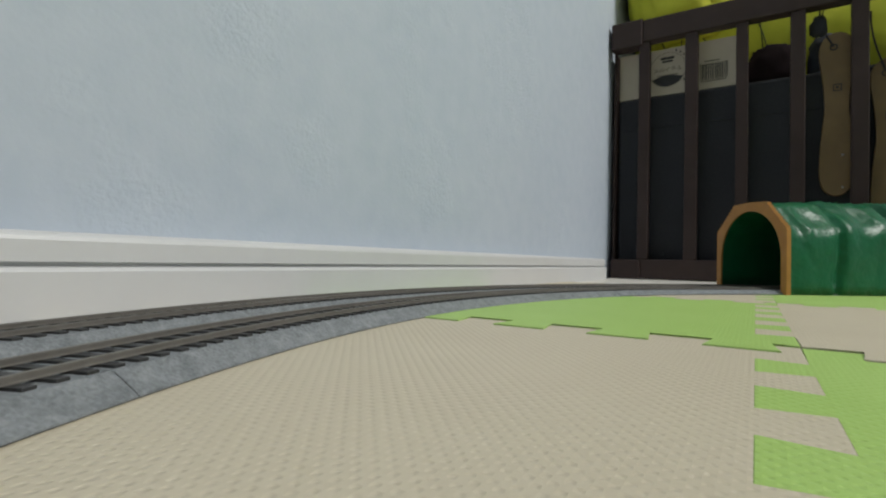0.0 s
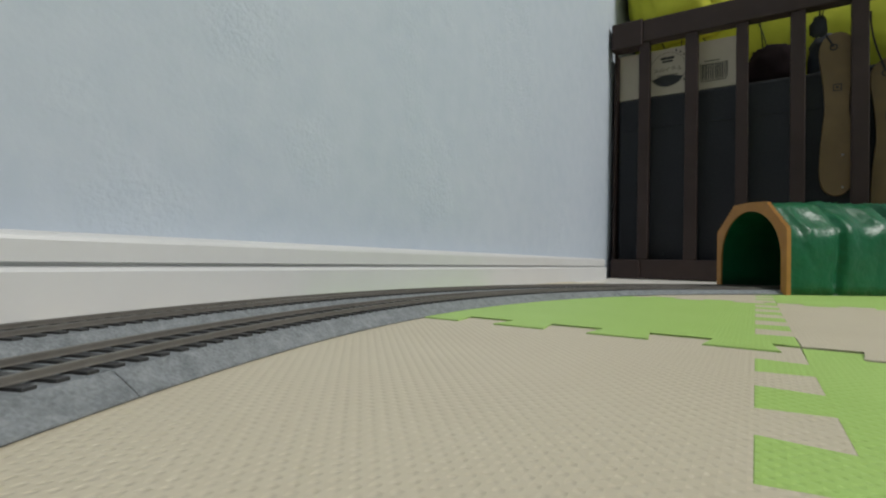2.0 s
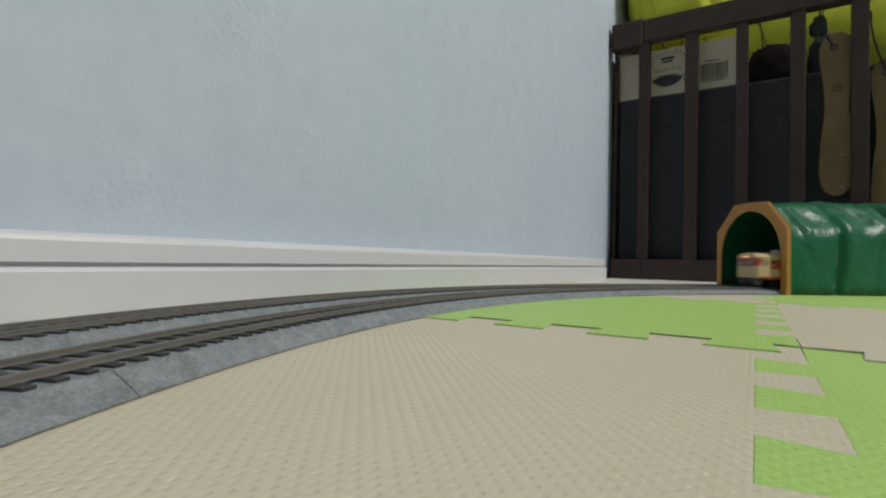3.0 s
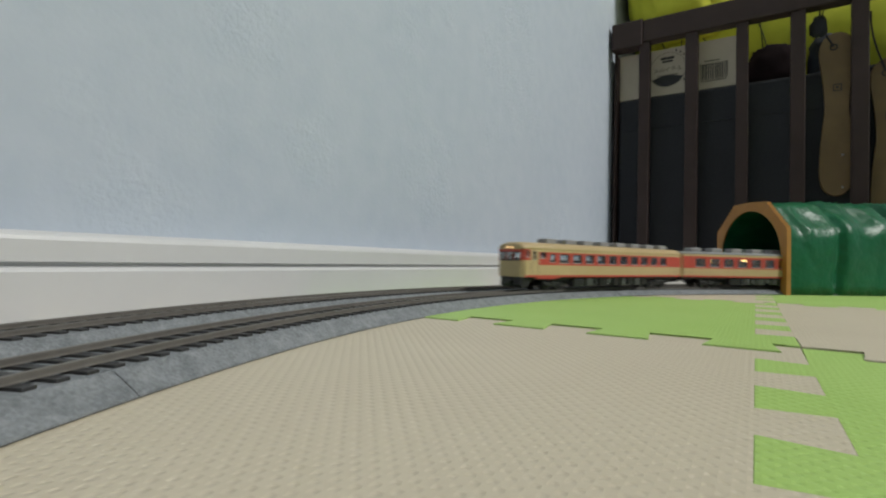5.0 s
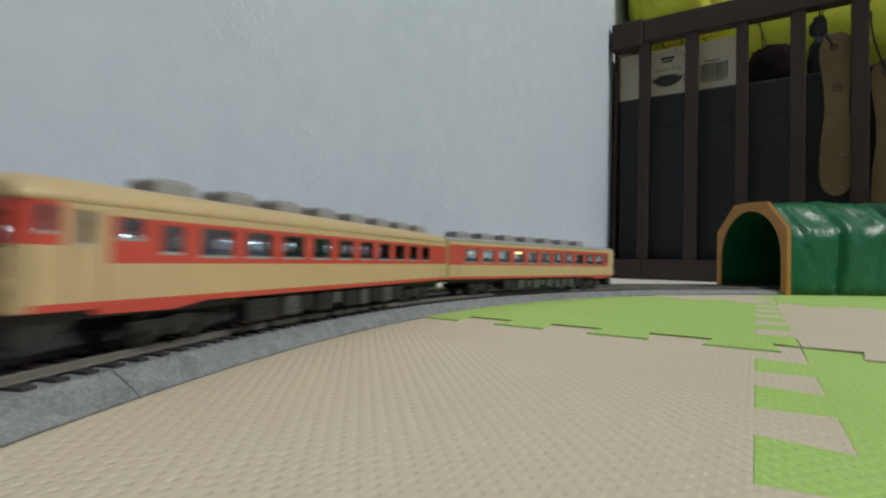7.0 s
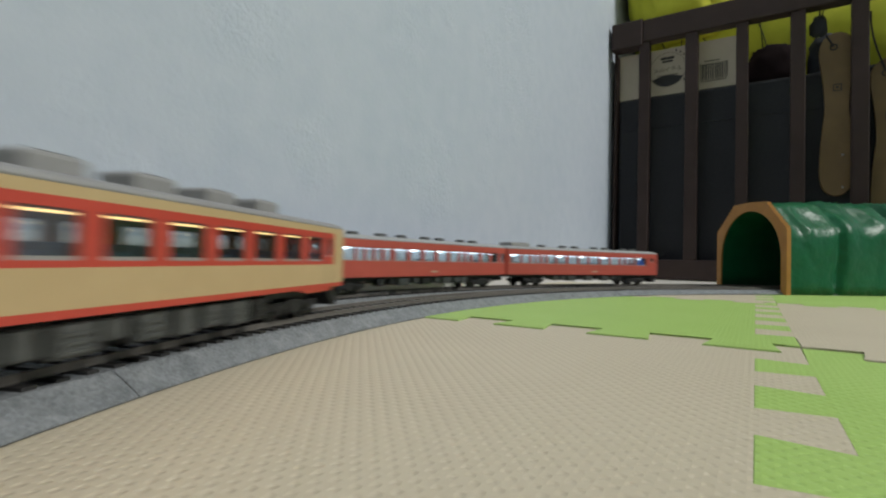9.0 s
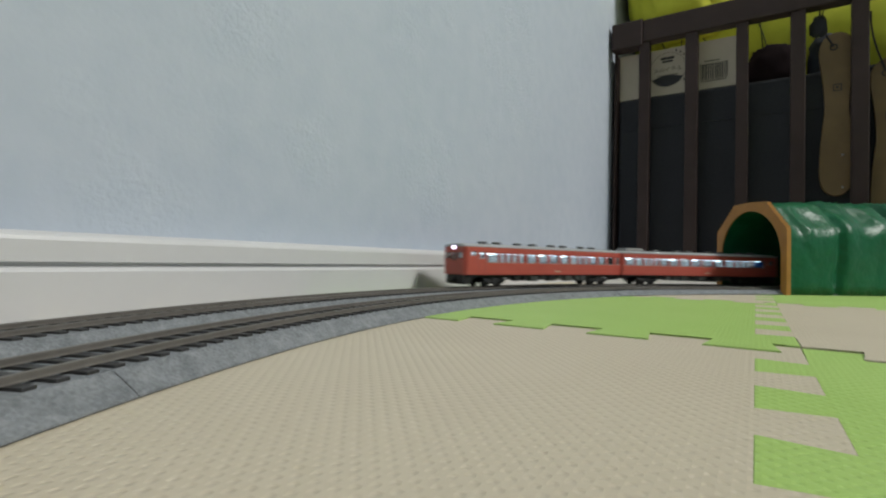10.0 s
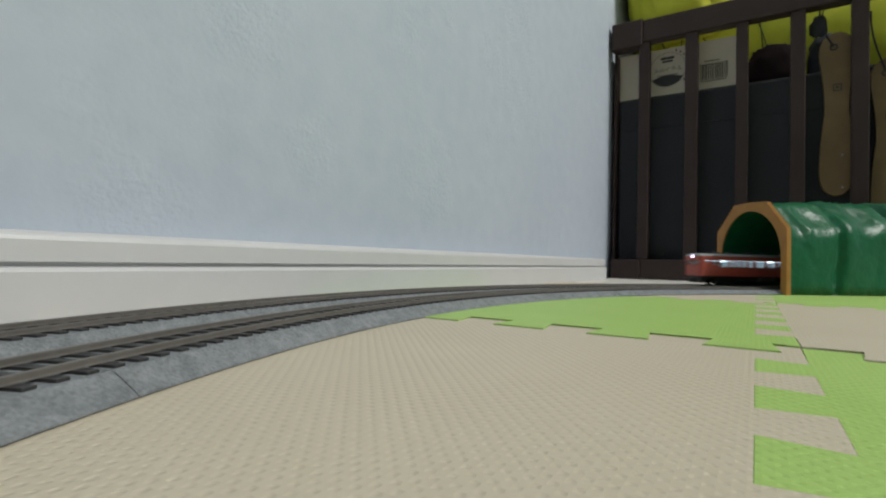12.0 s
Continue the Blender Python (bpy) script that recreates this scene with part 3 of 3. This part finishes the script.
def roof_shape(x0, x1, eave, crown, dome0, dome1):
    """A vaulted roof between x0 and x1; dome0, dome1: how far it curves down towards its ends."""
    rings = []
    n = 14
    quarter = [k / 5 * math.pi / 2 for k in range(6)]

    def end(x, inward, dome):
        """Stations from an end inwards: place, height factor, width factor."""
        if dome > 0.002:
            return [(x + inward * dome * (1 - math.cos(a)), 0.52 + 0.48 * math.sin(a), 0.835 + 0.165 * math.sin(a) ** 0.6) for a in quarter]
        return [(x, 1.0, 0.835), (x + inward * 0.0016, 1.0, 1.0)]
    stations = end(x0, 1, dome0) + end(x1, -1, dome1)[::-1]
    for x, f, w in stations:
        ring = []
        for k in range(n + 1):
            a = math.pi * k / n
            c, sn = math.cos(a), math.sin(a)
            ring.append((x, w * HALF_W * math.copysign(abs(c) ** 0.62, c), eave + (crown - eave) * f * sn ** 0.9))
        rings.append(ring)
    return swept(bmesh.new(), rings)


WINDOW_MESHES = {}


def window(body, u0, u1, v0, v1, side, m, frame_mat):
    """A thin frame with its pane, set into an opening of the size given; m places it in the car."""
    key = (round(u1 - u0, 5), round(v1 - v0, 5), frame_mat.name)
    if key not in WINDOW_MESHES:
        w, h = key[0] / 2, key[1] / 2
        bm = bmesh.new()
        t, d = 0.00032, 0.00022
        for b in ((-w, w, -h, -h + t * 1.6), (-w, w, h - t, h), (-w, -w + t, -h + t * 1.6, h - t), (w - t, w, -h + t * 1.6, h - t)):
            box(bm, b[0], b[1], -d, d, b[2], b[3], mat=0 if b[3] < 0 else 1)
        fm = bpy.data.meshes.new("window_frame")
        bm.to_mesh(fm)
        bm.free()
        fm.materials.append(frame_mat)
        fm.materials.append(RUBBER)
        bm = boxed(-w + t, w - t, -0.00008, 0.00008, -h + t * 1.6, h - t)
        gm = bpy.data.meshes.new("pane")
        bm.to_mesh(gm)
        bm.free()
        gm.materials.append(GLASS)
        WINDOW_MESHES[key] = fm, gm
    fm, gm = WINDOW_MESHES[key]
    f = new("window_frame", fm)
    f.parent = body
    f.matrix_basis = m
    g = new("pane", gm)
    g.parent = f
    return f


def bogie(car, end):
    """A four-wheeled truck under one end of the car."""
    bm = bmesh.new()
    for side in (-1, 1):
        box(bm, -9.5 * MM, 9.5 * MM, side * 6.6 * MM - 0.6 * MM, side * 6.6 * MM + 0.6 * MM, 2.6 * MM, 4.4 * MM, bevel=0.0003)
        for x in (-5.6, 5.6):
            box(bm, (x - 1.6) * MM, (x + 1.6) * MM, side * 6.9 * MM - 0.9 * MM, side * 6.9 * MM + 0.9 * MM, 1.8 * MM, 3.9 * MM, bevel=0.0003)
        box(bm, -2.6 * MM, 2.6 * MM, side * 6.9 * MM - 0.8 * MM, side * 6.9 * MM + 0.8 * MM, 1.7 * MM, 4.9 * MM, bevel=0.0003)
    box(bm, -3 * MM, 3 * MM, -6 * MM, 6 * MM, 3.6 * MM, 6.9 * MM)
    b = part("bogie", bm, UNDER_BLACK, car, "black moulded bogie frame")
    b.matrix_basis = pose(end * BOGIE, 0, 0)
    for x in (-5.6, 5.6):
        bm = bmesh.new()
        rod(bm, (x * MM, -5.9 * MM, 2.8 * MM), (x * MM, 5.9 * MM, 2.8 * MM), 0.7 * MM, n=8)
        for side in (-1, 1):
            rod(bm, (x * MM, side * 4.0 * MM, 2.8 * MM), (x * MM, side * 5.4 * MM, 2.8 * MM), 2.8 * MM, n=24)
            rod(bm, (x * MM, side * 3.6 * MM, 2.8 * MM), (x * MM, side * 4.0 * MM, 2.8 * MM), 3.2 * MM, n=24)
        part("wheelset", bm, WHEEL, b, "blackened steel wheels")
    return b


def railcar(name, label, half, sides, band, levels, roof_mat, roof_from, crown_at, face_paint, face_windows, plus_cab, minus_cab, paints, roof_units, seats, glow, seed, frame_mat, gear):
    """One car. sides: window openings (u0, u1, v0, v1) in mm; band(u, v): which paint, changing at the heights levels; gear: underfloor boxes (u0, u1, low)."""
    rng = random.Random(seed)
    car = thing(name, label, "model train car", group=name.replace("railcar", "train of two railcars"))
    floor_z, eave, crown = 6.9 * MM, roof_from * MM, crown_at * MM
    heights = [floor_z] + mm(*levels) + [eave]
    cut = 1.6 * MM
    op = [tuple(mm(*o)) for o in sides]
    bm = bmesh.new()
    inner = len(paints)
    for sd in (-1, 1):
        panel(bm, lambda u, v, k, sd=sd: (u, sd * (HALF_W - k), v), [-half + cut, half - cut] + mm(68.0, 62.0, -65.3),
              heights, op, lambda u, v: band(u / MM, v / MM), 0.0006, inner)
    fw = [tuple(mm(*o)) for o in face_windows]
    yw = HALF_W - cut
    for end, cab in ((1, plus_cab), (-1, minus_cab)):
        ops = fw if cab else [tuple(mm(-2.6, 2.6, 8.2, 18.8))]
        panel(bm, lambda u, v, k, e=end: (e * (half - k), u, v), [-yw, yw], heights, ops, lambda u, v: face_paint(v / MM), 0.0006, inner)
        for sd in (-1, 1):
            panel(bm, lambda u, v, k, e=end, sd=sd: (e * (half - cut + cut * u - k * 0.7), sd * (HALF_W - cut * u - k * 0.7), v), [0.0, 0.45, 1.0], heights, [],
                  lambda u, v: face_paint(v / MM), 0.0006, inner)
    bmesh.ops.remove_doubles(bm, verts=bm.verts, dist=3e-6)
    body = part("body", bm, list(paints) + [INNER_PALE if glow == "cool" else INNER_DARK], car)
    roof = part("roof", roof_shape(-half, half, eave, crown, 0.0042 if minus_cab else 0.001, 0.0042 if plus_cab else 0.001), roof_mat, car, smooth=True)
    for u0, u1, v0, v1 in op:
        for sd in (-1, 1):
            window(body, u0, u1, v0, v1, sd, Matrix.Translation(((u0 + u1) / 2, sd * (HALF_W - 0.00035), (v0 + v1) / 2)), frame_mat)
    for end, cab in ((1, plus_cab), (-1, minus_cab)):
        for u0, u1, v0, v1 in fw if cab else []:
            window(body, u0, u1, v0, v1, 1, Matrix.Translation((end * (half - 0.0004), (u0 + u1) / 2, (v0 + v1) / 2)) @ Matrix.Rotation(math.pi / 2, 4, "Z"), UNDER_BLACK)
        # coupler and footplate
        bm = bmesh.new()
        box(bm, end * (half - 4 * MM), end * (half + 1.2 * MM), -1.2 * MM, 1.2 * MM, 3.2 * MM, 5.2 * MM, bevel=0.0003)
        part("coupler", bm, UNDER_BLACK, car, "black coupler")
        if cab:
            bm = bmesh.new()
            extruded(bm, [(end * (half - a * MM), -7.6 * MM, z * MM) for a, z in ((9, 6.85), (1.2, 6.85), (0.8, 3.0), (2.2, 1.6), (4.5, 1.8))], (0, 15.2 * MM, 0))
            part("snow_plough", bm, UNDER_BLACK, car, "black plough under the cab")
        else:
            bm = boxed(end * half, end * (half + 0.9 * MM), -2.8 * MM, 2.8 * MM, 8 * MM, 19 * MM, bevel=0.0002)
            part("gangway", bm, UNDER_BLACK, car, "dark gangway bellows")
    # underfloor
    part("chassis", boxed(-half + 3 * MM, half - 3 * MM, -7.2 * MM, 7.2 * MM, 5.4 * MM, 7.1 * MM), UNDER_BLACK, car)
    for sd in (-1, 1):
        for u0, u1, low in gear:
            tone = UNDER_GREY if rng.random() < 0.6 else UNDER_BLACK
            y0, y1 = sorted((sd * 4.6 * MM, sd * (8.5 if sd > 0 else 7.6) * MM))
            bm = boxed(u0 * MM, u1 * MM, y0, y1, low * MM, 6.3 * MM, bevel=0.0004)
            gearbox = part("equipment_box", bm, tone, car)
            if u1 - u0 > 4:
                bm = bmesh.new()
                for k in range(3):
                    z = low + 0.5 + (5.2 - low) * k / 3
                    box(bm, (u0 + 0.7) * MM, (u1 - 0.7) * MM, min(y0, y1) if sd < 0 else y1 - 0.0001, min(y0, y1) + 0.0001 if sd < 0 else y1 + 0.00025, z * MM, (z + 0.45) * MM)
                part("rib", bm, tone, gearbox)
    bogies = [bogie(car, 1), bogie(car, -1)]
    # inside
    part("inner_floor", boxed(-half + 2 * MM, half - 2 * MM, -8.6 * MM, 8.6 * MM, 8.0 * MM, 9.4 * MM), INNER_DARK, car)
    if seats:
        bm = bmesh.new()
        for u0, u1, v0, v1 in sides:
            c = (u0 + u1) / 2
            if u1 - u0 > 6:
                for sd in (-1, 1):
                    for dx in (-2.6, 2.6):
                        box(bm, (c + dx - 0.7) * MM, (c + dx + 0.7) * MM, sd * 5 * MM - 3.1 * MM, sd * 5 * MM + 3.1 * MM, 9.4 * MM, 15.6 * MM)
                    box(bm, (c - 2.4) * MM, (c + 2.4) * MM, sd * 5 * MM - 3.1 * MM, sd * 5 * MM + 3.1 * MM, 9.4 * MM, 14.6 * MM)
        part("seats", bm, SEAT_BLUE, car, "dark blue moulded seats")
    else:
        part("inner_wall", boxed(-half + 12 * MM, half - 6 * MM, -2.3 * MM, -1.8 * MM, 9.4 * MM, 20 * MM), INNER_PALE, car, "pale lit interior partition")
        for k, (u0, u1, v0, v1) in enumerate(sides):
            if u1 - u0 > 6:
                x = (u0 + u1) / 2
                part("seat_back", boxed((x - 0.5) * MM, (x + 0.5) * MM, -1.8 * MM, 7.4 * MM, 9.4 * MM, 17.4 * MM, bevel=0.0002), INNER_PALE, car)
                if k % 3 == 0:
                    part("seat_bench", boxed((u0 + 0.4) * MM, (u1 - 0.4) * MM, 3.0 * MM, 7.2 * MM, 9.4 * MM, 14.7 * MM, bevel=0.0003), SEAT_BLUE, car)
    part("inner_ceiling", boxed(-half + 2.2 * MM, half - 2.2 * MM, -8.6 * MM, 8.6 * MM, 20.15 * MM, 20.3 * MM), INNER_PALE, car)
    if glow:
        strip = COOL_STRIP if glow == "cool" else WARM_STRIP
        spot = COOL_GLOW if glow == "cool" else WARM_GLOW
        y0, y1, z = (1.4, 3.4, 18.45) if glow == "cool" else (3.6, 6.0, 19.2)
        tape = part("light_tape", boxed(-half + 14 * MM, half - 8 * MM, y0 * MM, y1 * MM, z * MM, (z + 0.2) * MM), strip, car, "glowing interior light strip")
        for x in [o[0] + 2.8 for o in sides if o[1] - o[0] > 6][::2] if glow == "cool" else [20.0]:
            part("led", boxed((x - 1.5) * MM, (x + 1.5) * MM, 5.2 * MM, 6.8 * MM, 18.0 * MM, 19.0 * MM, bevel=0.0004), spot, tape, "bright interior lamp")
    for x, w, d, h, mat in roof_units:
        z = crown - 0.25 * MM
        bm = boxed((x - w / 2) * MM, (x + w / 2) * MM, -d / 2 * MM, d / 2 * MM, z - 0.9 * MM, z + h * MM, bevel=min(0.0007, h * MM * 0.35))
        u = part("roof_unit", bm, mat, roof, "grey rooftop cooler" if w > 6 else "dark roof ventilator")
        if w > 6:
            part("grille", boxed((x - w / 2 + 1.5) * MM, (x + w / 2 - 1.5) * MM, -d / 2 * MM + 0.8 * MM, d / 2 * MM - 0.8 * MM, z + h * MM, z + h * MM + 0.12 * MM), UNDER_GREY, u)
    return car, bogies


COOL_STRIP = glowing("cool_white_strip", (0.78, 0.90, 1.0), 4.2)
WARM_STRIP = glowing("warm_strip", (1.0, 0.66, 0.28), 2.4)
SIDE_V, SIDE_W = (13.9, 18.9), (13.5, 19.4)
cream_sides_1 = [(68.9, 71.0, 16.6, 20.3), (64.3, 66.2, 15.2, 20.0), (56.8, 60.8, 16.2, 19.5), (49.8, 53.9, 14.3, 18.9)] + [(39.1 - 10.45 * k, 46.5 - 10.45 * k, *SIDE_V) for k in range(10)]
cream_sides_2 = [(54.1 - 11.2 * k, 62.0 - 11.2 * k, *SIDE_W) for k in range(11)] + [(-63.4, -61.0, 14.6, 19.4)]


def cream_band_1(u, v):
    """A red line along the sill, a red window band to the rear end, and a higher red field round the cab."""
    if v < 7.9:
        return 1
    if u > 68.0:
        return 1 if v > 15.3 else 0
    return 1 if 13 < v < 19.6 and u < 62.0 else 0


def cream_band_2(u, v):
    """A red line along the sill and a red window band that ends before the cab."""
    return 1 if v < 7.9 or (12.7 < v < 20.7 and u > -65.3) else 0


CREAM_FACE = [(-7.6, -2.9, 14.9, 19.5), (-2.3, 2.3, 14.9, 19.5), (2.9, 7.6, 14.9, 19.5)]
cool_box = [(46.0 - 15.3 * k, 8.4, 7, 2.6, GREY_ROOF) for k in range(8)]
CREAM_GEAR = [(-34, -29.5, 2.0), (-28, -22, 1.8), (-20.5, -15, 2.4), (-13, -9, 2.0), (-7, -1, 2.2), (1, 4, 3.2), (5, 11, 2.0), (13, 16, 2.6), (17.5, 23, 2.0), (25, 34, 1.7)]
RED_GEAR = [(-33, -27, 2.9), (-25.5, -22.5, 3.6), (-19, -12, 3.0), (-9, -6, 3.8), (-3, 4, 3.1), (7, 9.5, 3.8), (13, 20, 3.0), (23, 25.5, 3.4), (29, 33, 3.2)]
cream_1, cream_1_bogies = railcar("cream_railcar", "cream and red model diesel railcar with a cab, leading its train", CREAM_HALF, cream_sides_1, cream_band_1, (7.9, 13, 15.3, 19.6), CREAM_PAINT, 20.8, 24.6,
                                  lambda v: 1 if v > 14.2 else 0, CREAM_FACE, True, False, (CREAM_PAINT, RED_PAINT), cool_box, True, "", 3, FRAME_SILVER, CREAM_GEAR)
cream_2, cream_2_bogies = railcar("cream_railcar", "cream and red model diesel railcar with warm-lit windows and grey roof", CREAM_HALF, cream_sides_2, cream_band_2, (7.9, 12.7, 20.7), GREY_ROOF, 22.1, 24.0,
                                  lambda v: 0, CREAM_FACE, False, True, (CREAM_PAINT, RED_PAINT), [(56.4 - 16.5 * k, 8.8, 7, 2.9, GREY_ROOF) for k in range(7)], True, "warm", 5, FRAME_SILVER, CREAM_GEAR)
red_win = (13.5, 18.9)
red_sides_1 = [(64.2, 67.8, 17.0, 19.6), (58.0, 61.4, 15.4, 19.4)] + [(a, b, *red_win) for a, b in ((47.5, 56.0), (42.6, 46.4), (37.6, 41.4), (32.6, 36.4), (26.8, 31.0), (16.3, 24.4), (6.4, 14.2), (-3.6, 4.4), (-13.8, -5.8),
                                                                                            (-22.8, -15.8), (-28.4, -24.2), (-34.2, -30.0), (-42.8, -35.8), (-53.2, -45.0), (-62.4, -55.6), (-69.6, -65.6))]
red_sides_2 = [(a, b, *red_win) for a, b in ((61.0, 68.6), (54.0, 59.8), (49.2, 52.6), (45.2, 48.4), (40.6, 43.8), (32.4, 39.2), (23.2, 31.0), (12.6, 21.4), (3.0, 11.2), (-7.4, 1.6), (-17.8, -9.0), (-27.8, -19.6), (-33.8, -29.6), (-39.4, -35.0), (-44.2, -40.2), (-57.8, -45.6))] + [(-66.1, -62.7, 16.0, 19.0)]
RED_FACE = [(-7.0, -2.6, 15.4, 19.0), (-1.7, 1.7, 14.4, 19.0), (2.6, 7.0, 15.4, 19.0)]


def vents(xs):
    return [(x, 4.8, 3.4, 1.7, UNDER_GREY) for x in xs]


red_1, red_1_bogies = railcar("red_railcar", "vermilion model diesel railcar with lit windows and a glowing headlamp", RED_HALF, red_sides_1, lambda u, v: 0, (7.7, 13, 19.7), PALE_ROOF, 21.9, 24.0,
                              lambda v: 0, RED_FACE, True, False, (VERMILION,), vents((51.5, 40.5, 23.5, 10, -7.5, -19.5, -38, -50)), False, "cool", 7, FRAME_SILVER, RED_GEAR)
red_2, red_2_bogies = railcar("red_railcar", "vermilion model diesel railcar with lit windows, leading its train", RED_HALF, red_sides_2, lambda u, v: 0, (7.7, 13, 19.7), PALE_ROOF, 21.9, 24.0,
                              lambda v: 0, RED_FACE, False, True, (VERMILION,), [(58, 14.5, 12, 2.2, GREY_ROOF)] + vents((36, 17, 6, -13, -24, -43, -54)), False, "cool", 9, FRAME_SILVER, RED_GEAR)


def cab_details():
    # the cream car: headlamp pair in a housing over the cab, a red valance along the sill, tail lamps and door lines
    h = CREAM_HALF
    for car, e in ((cream_1, 1), (cream_2, -1)):
        lamp = part("headlamp_housing", boxed(e * (h - 2.2 * MM), e * (h - 0.1 * MM), -3.6 * MM, 3.6 * MM, 20.6 * MM, 22.6 * MM, bevel=0.0006), CREAM_PAINT, car)
        for y in (-1.5, 1.5):
            bm = bmesh.new()
            rod(bm, (e * (h - 0.3 * MM), y * MM, 21.6 * MM), (e * (h + 0.12 * MM), y * MM, 21.6 * MM), 0.75 * MM, n=16)
            part("lens", bm, AMBER_GLOW if e > 0 else INK, lamp, "amber glowing headlamp lens" if e > 0 else "")
        for y in (-7.0, 7.0):
            bm = bmesh.new()
            rod(bm, (e * (h - 0.5 * MM), y * MM, 10.4 * MM), (e * (h + 0.35 * MM), y * MM, 10.4 * MM), 0.8 * MM, n=14)
            part("tail_lamp", bm, CREAM_PAINT, car)
        for sd in (-1, 1):
            bm = bmesh.new()
            x0, x1 = h - 9 * MM, h - 29 * MM
            extruded(bm, [(e * a, sd * 8.9 * MM, z) for a, z in ((x0, 7.0 * MM), (x0 - 1 * MM, 6.1 * MM), (x1 + 7 * MM, 5.9 * MM), (x1, 7.0 * MM))], (0, sd * 0.5 * MM, 0))
            part("valance", bm, RED_PAINT, car, "red sill valance")
    # the seams of the passenger doors
    for car, us in ((cream_1, (62.6, 67.3, -59.8, -65.6)), (cream_2, (70.6, 65.4, -59.6, -64.6)), (red_1, (57.2, 62.6)), (red_2, (-60.2, -68.0))):
        for u in us:
            for sd in (-1, 1):
                y0, y1 = sorted((sd * 9.46 * MM, sd * 9.55 * MM))
                part("door_seam", boxed((u - 0.09) * MM, (u + 0.09) * MM, y0, y1, 8.0 * MM, 20.2 * MM), RUBBER, car)
    for sd in (-1, 1):
        part("blue_partition", boxed(-56.6 * MM, -50.4 * MM, min(sd * 7.6, sd * 8.2) * MM, max(sd * 7.6, sd * 8.2) * MM, 9.5 * MM, 18.3 * MM), BLUE_PANEL, red_2, "bright blue partition behind the end window")
    # the red car: one bright lamp high on the face
    e, h = 1, RED_HALF
    lamp = part("headlamp_housing", boxed(h - 2.0 * MM, h - 0.05 * MM, -2.8 * MM, 2.8 * MM, 20.4 * MM, 22.9 * MM, bevel=0.0007), VERMILION, red_1)
    bm = bmesh.new()
    rod(bm, (h - 0.4 * MM, 0, 21.6 * MM), (h + 0.15 * MM, 0, 21.6 * MM), 1.05 * MM, n=20)
    part("lens", bm, HEAD_GLOW, lamp, "bright white glowing headlamp")
    for car, halfway in ((red_1, RED_HALF), (red_2, RED_HALF)):
        for sd in (-1, 1):
            part("sill_line", boxed(-halfway + 14 * MM, halfway - 14 * MM, min(sd * 9.5, sd * 9.58) * MM, max(sd * 9.5, sd * 9.58) * MM, 6.95 * MM, 7.3 * MM), VERMILION, car)
            part("number_bar", boxed(-6 * MM, -1 * MM, min(sd * 9.5, sd * 9.56) * MM, max(sd * 9.5, sd * 9.56) * MM, 8.6 * MM, 9.3 * MM), CARD, car, "pale printed bar")


cab_details()


def motions():
    times = [k * 0.1 for k in range(int(CLIP * 10) + 1)]
    runs = []
    for k, (car, bogies) in enumerate(((cream_1, cream_1_bogies), (cream_2, cream_2_bogies))):
        runs.append((car, bogies, R_IN, lambda t, k=k: (400.0 + 106.3 * (t - 6.5)) * MM - CREAM_HALF - k * 148.5 * MM))
    for k, (car, bogies) in enumerate(((red_1, red_1_bogies), (red_2, red_2_bogies))):
        runs.append((car, bogies, R_OUT, lambda t, k=k: (323.5 - 110.8 * (t - 9.5)) * MM - RED_HALF - k * 147.0 * MM))
    for car, bogies, r, place in runs:
        walk(car, [(t, car_path(r, place(t))) for t in times])
        for b, end in zip(bogies, (1, -1)):
            walk(b, [(t, bogie_turn(r, place(t), end)) for t in times[::2]])


motions()
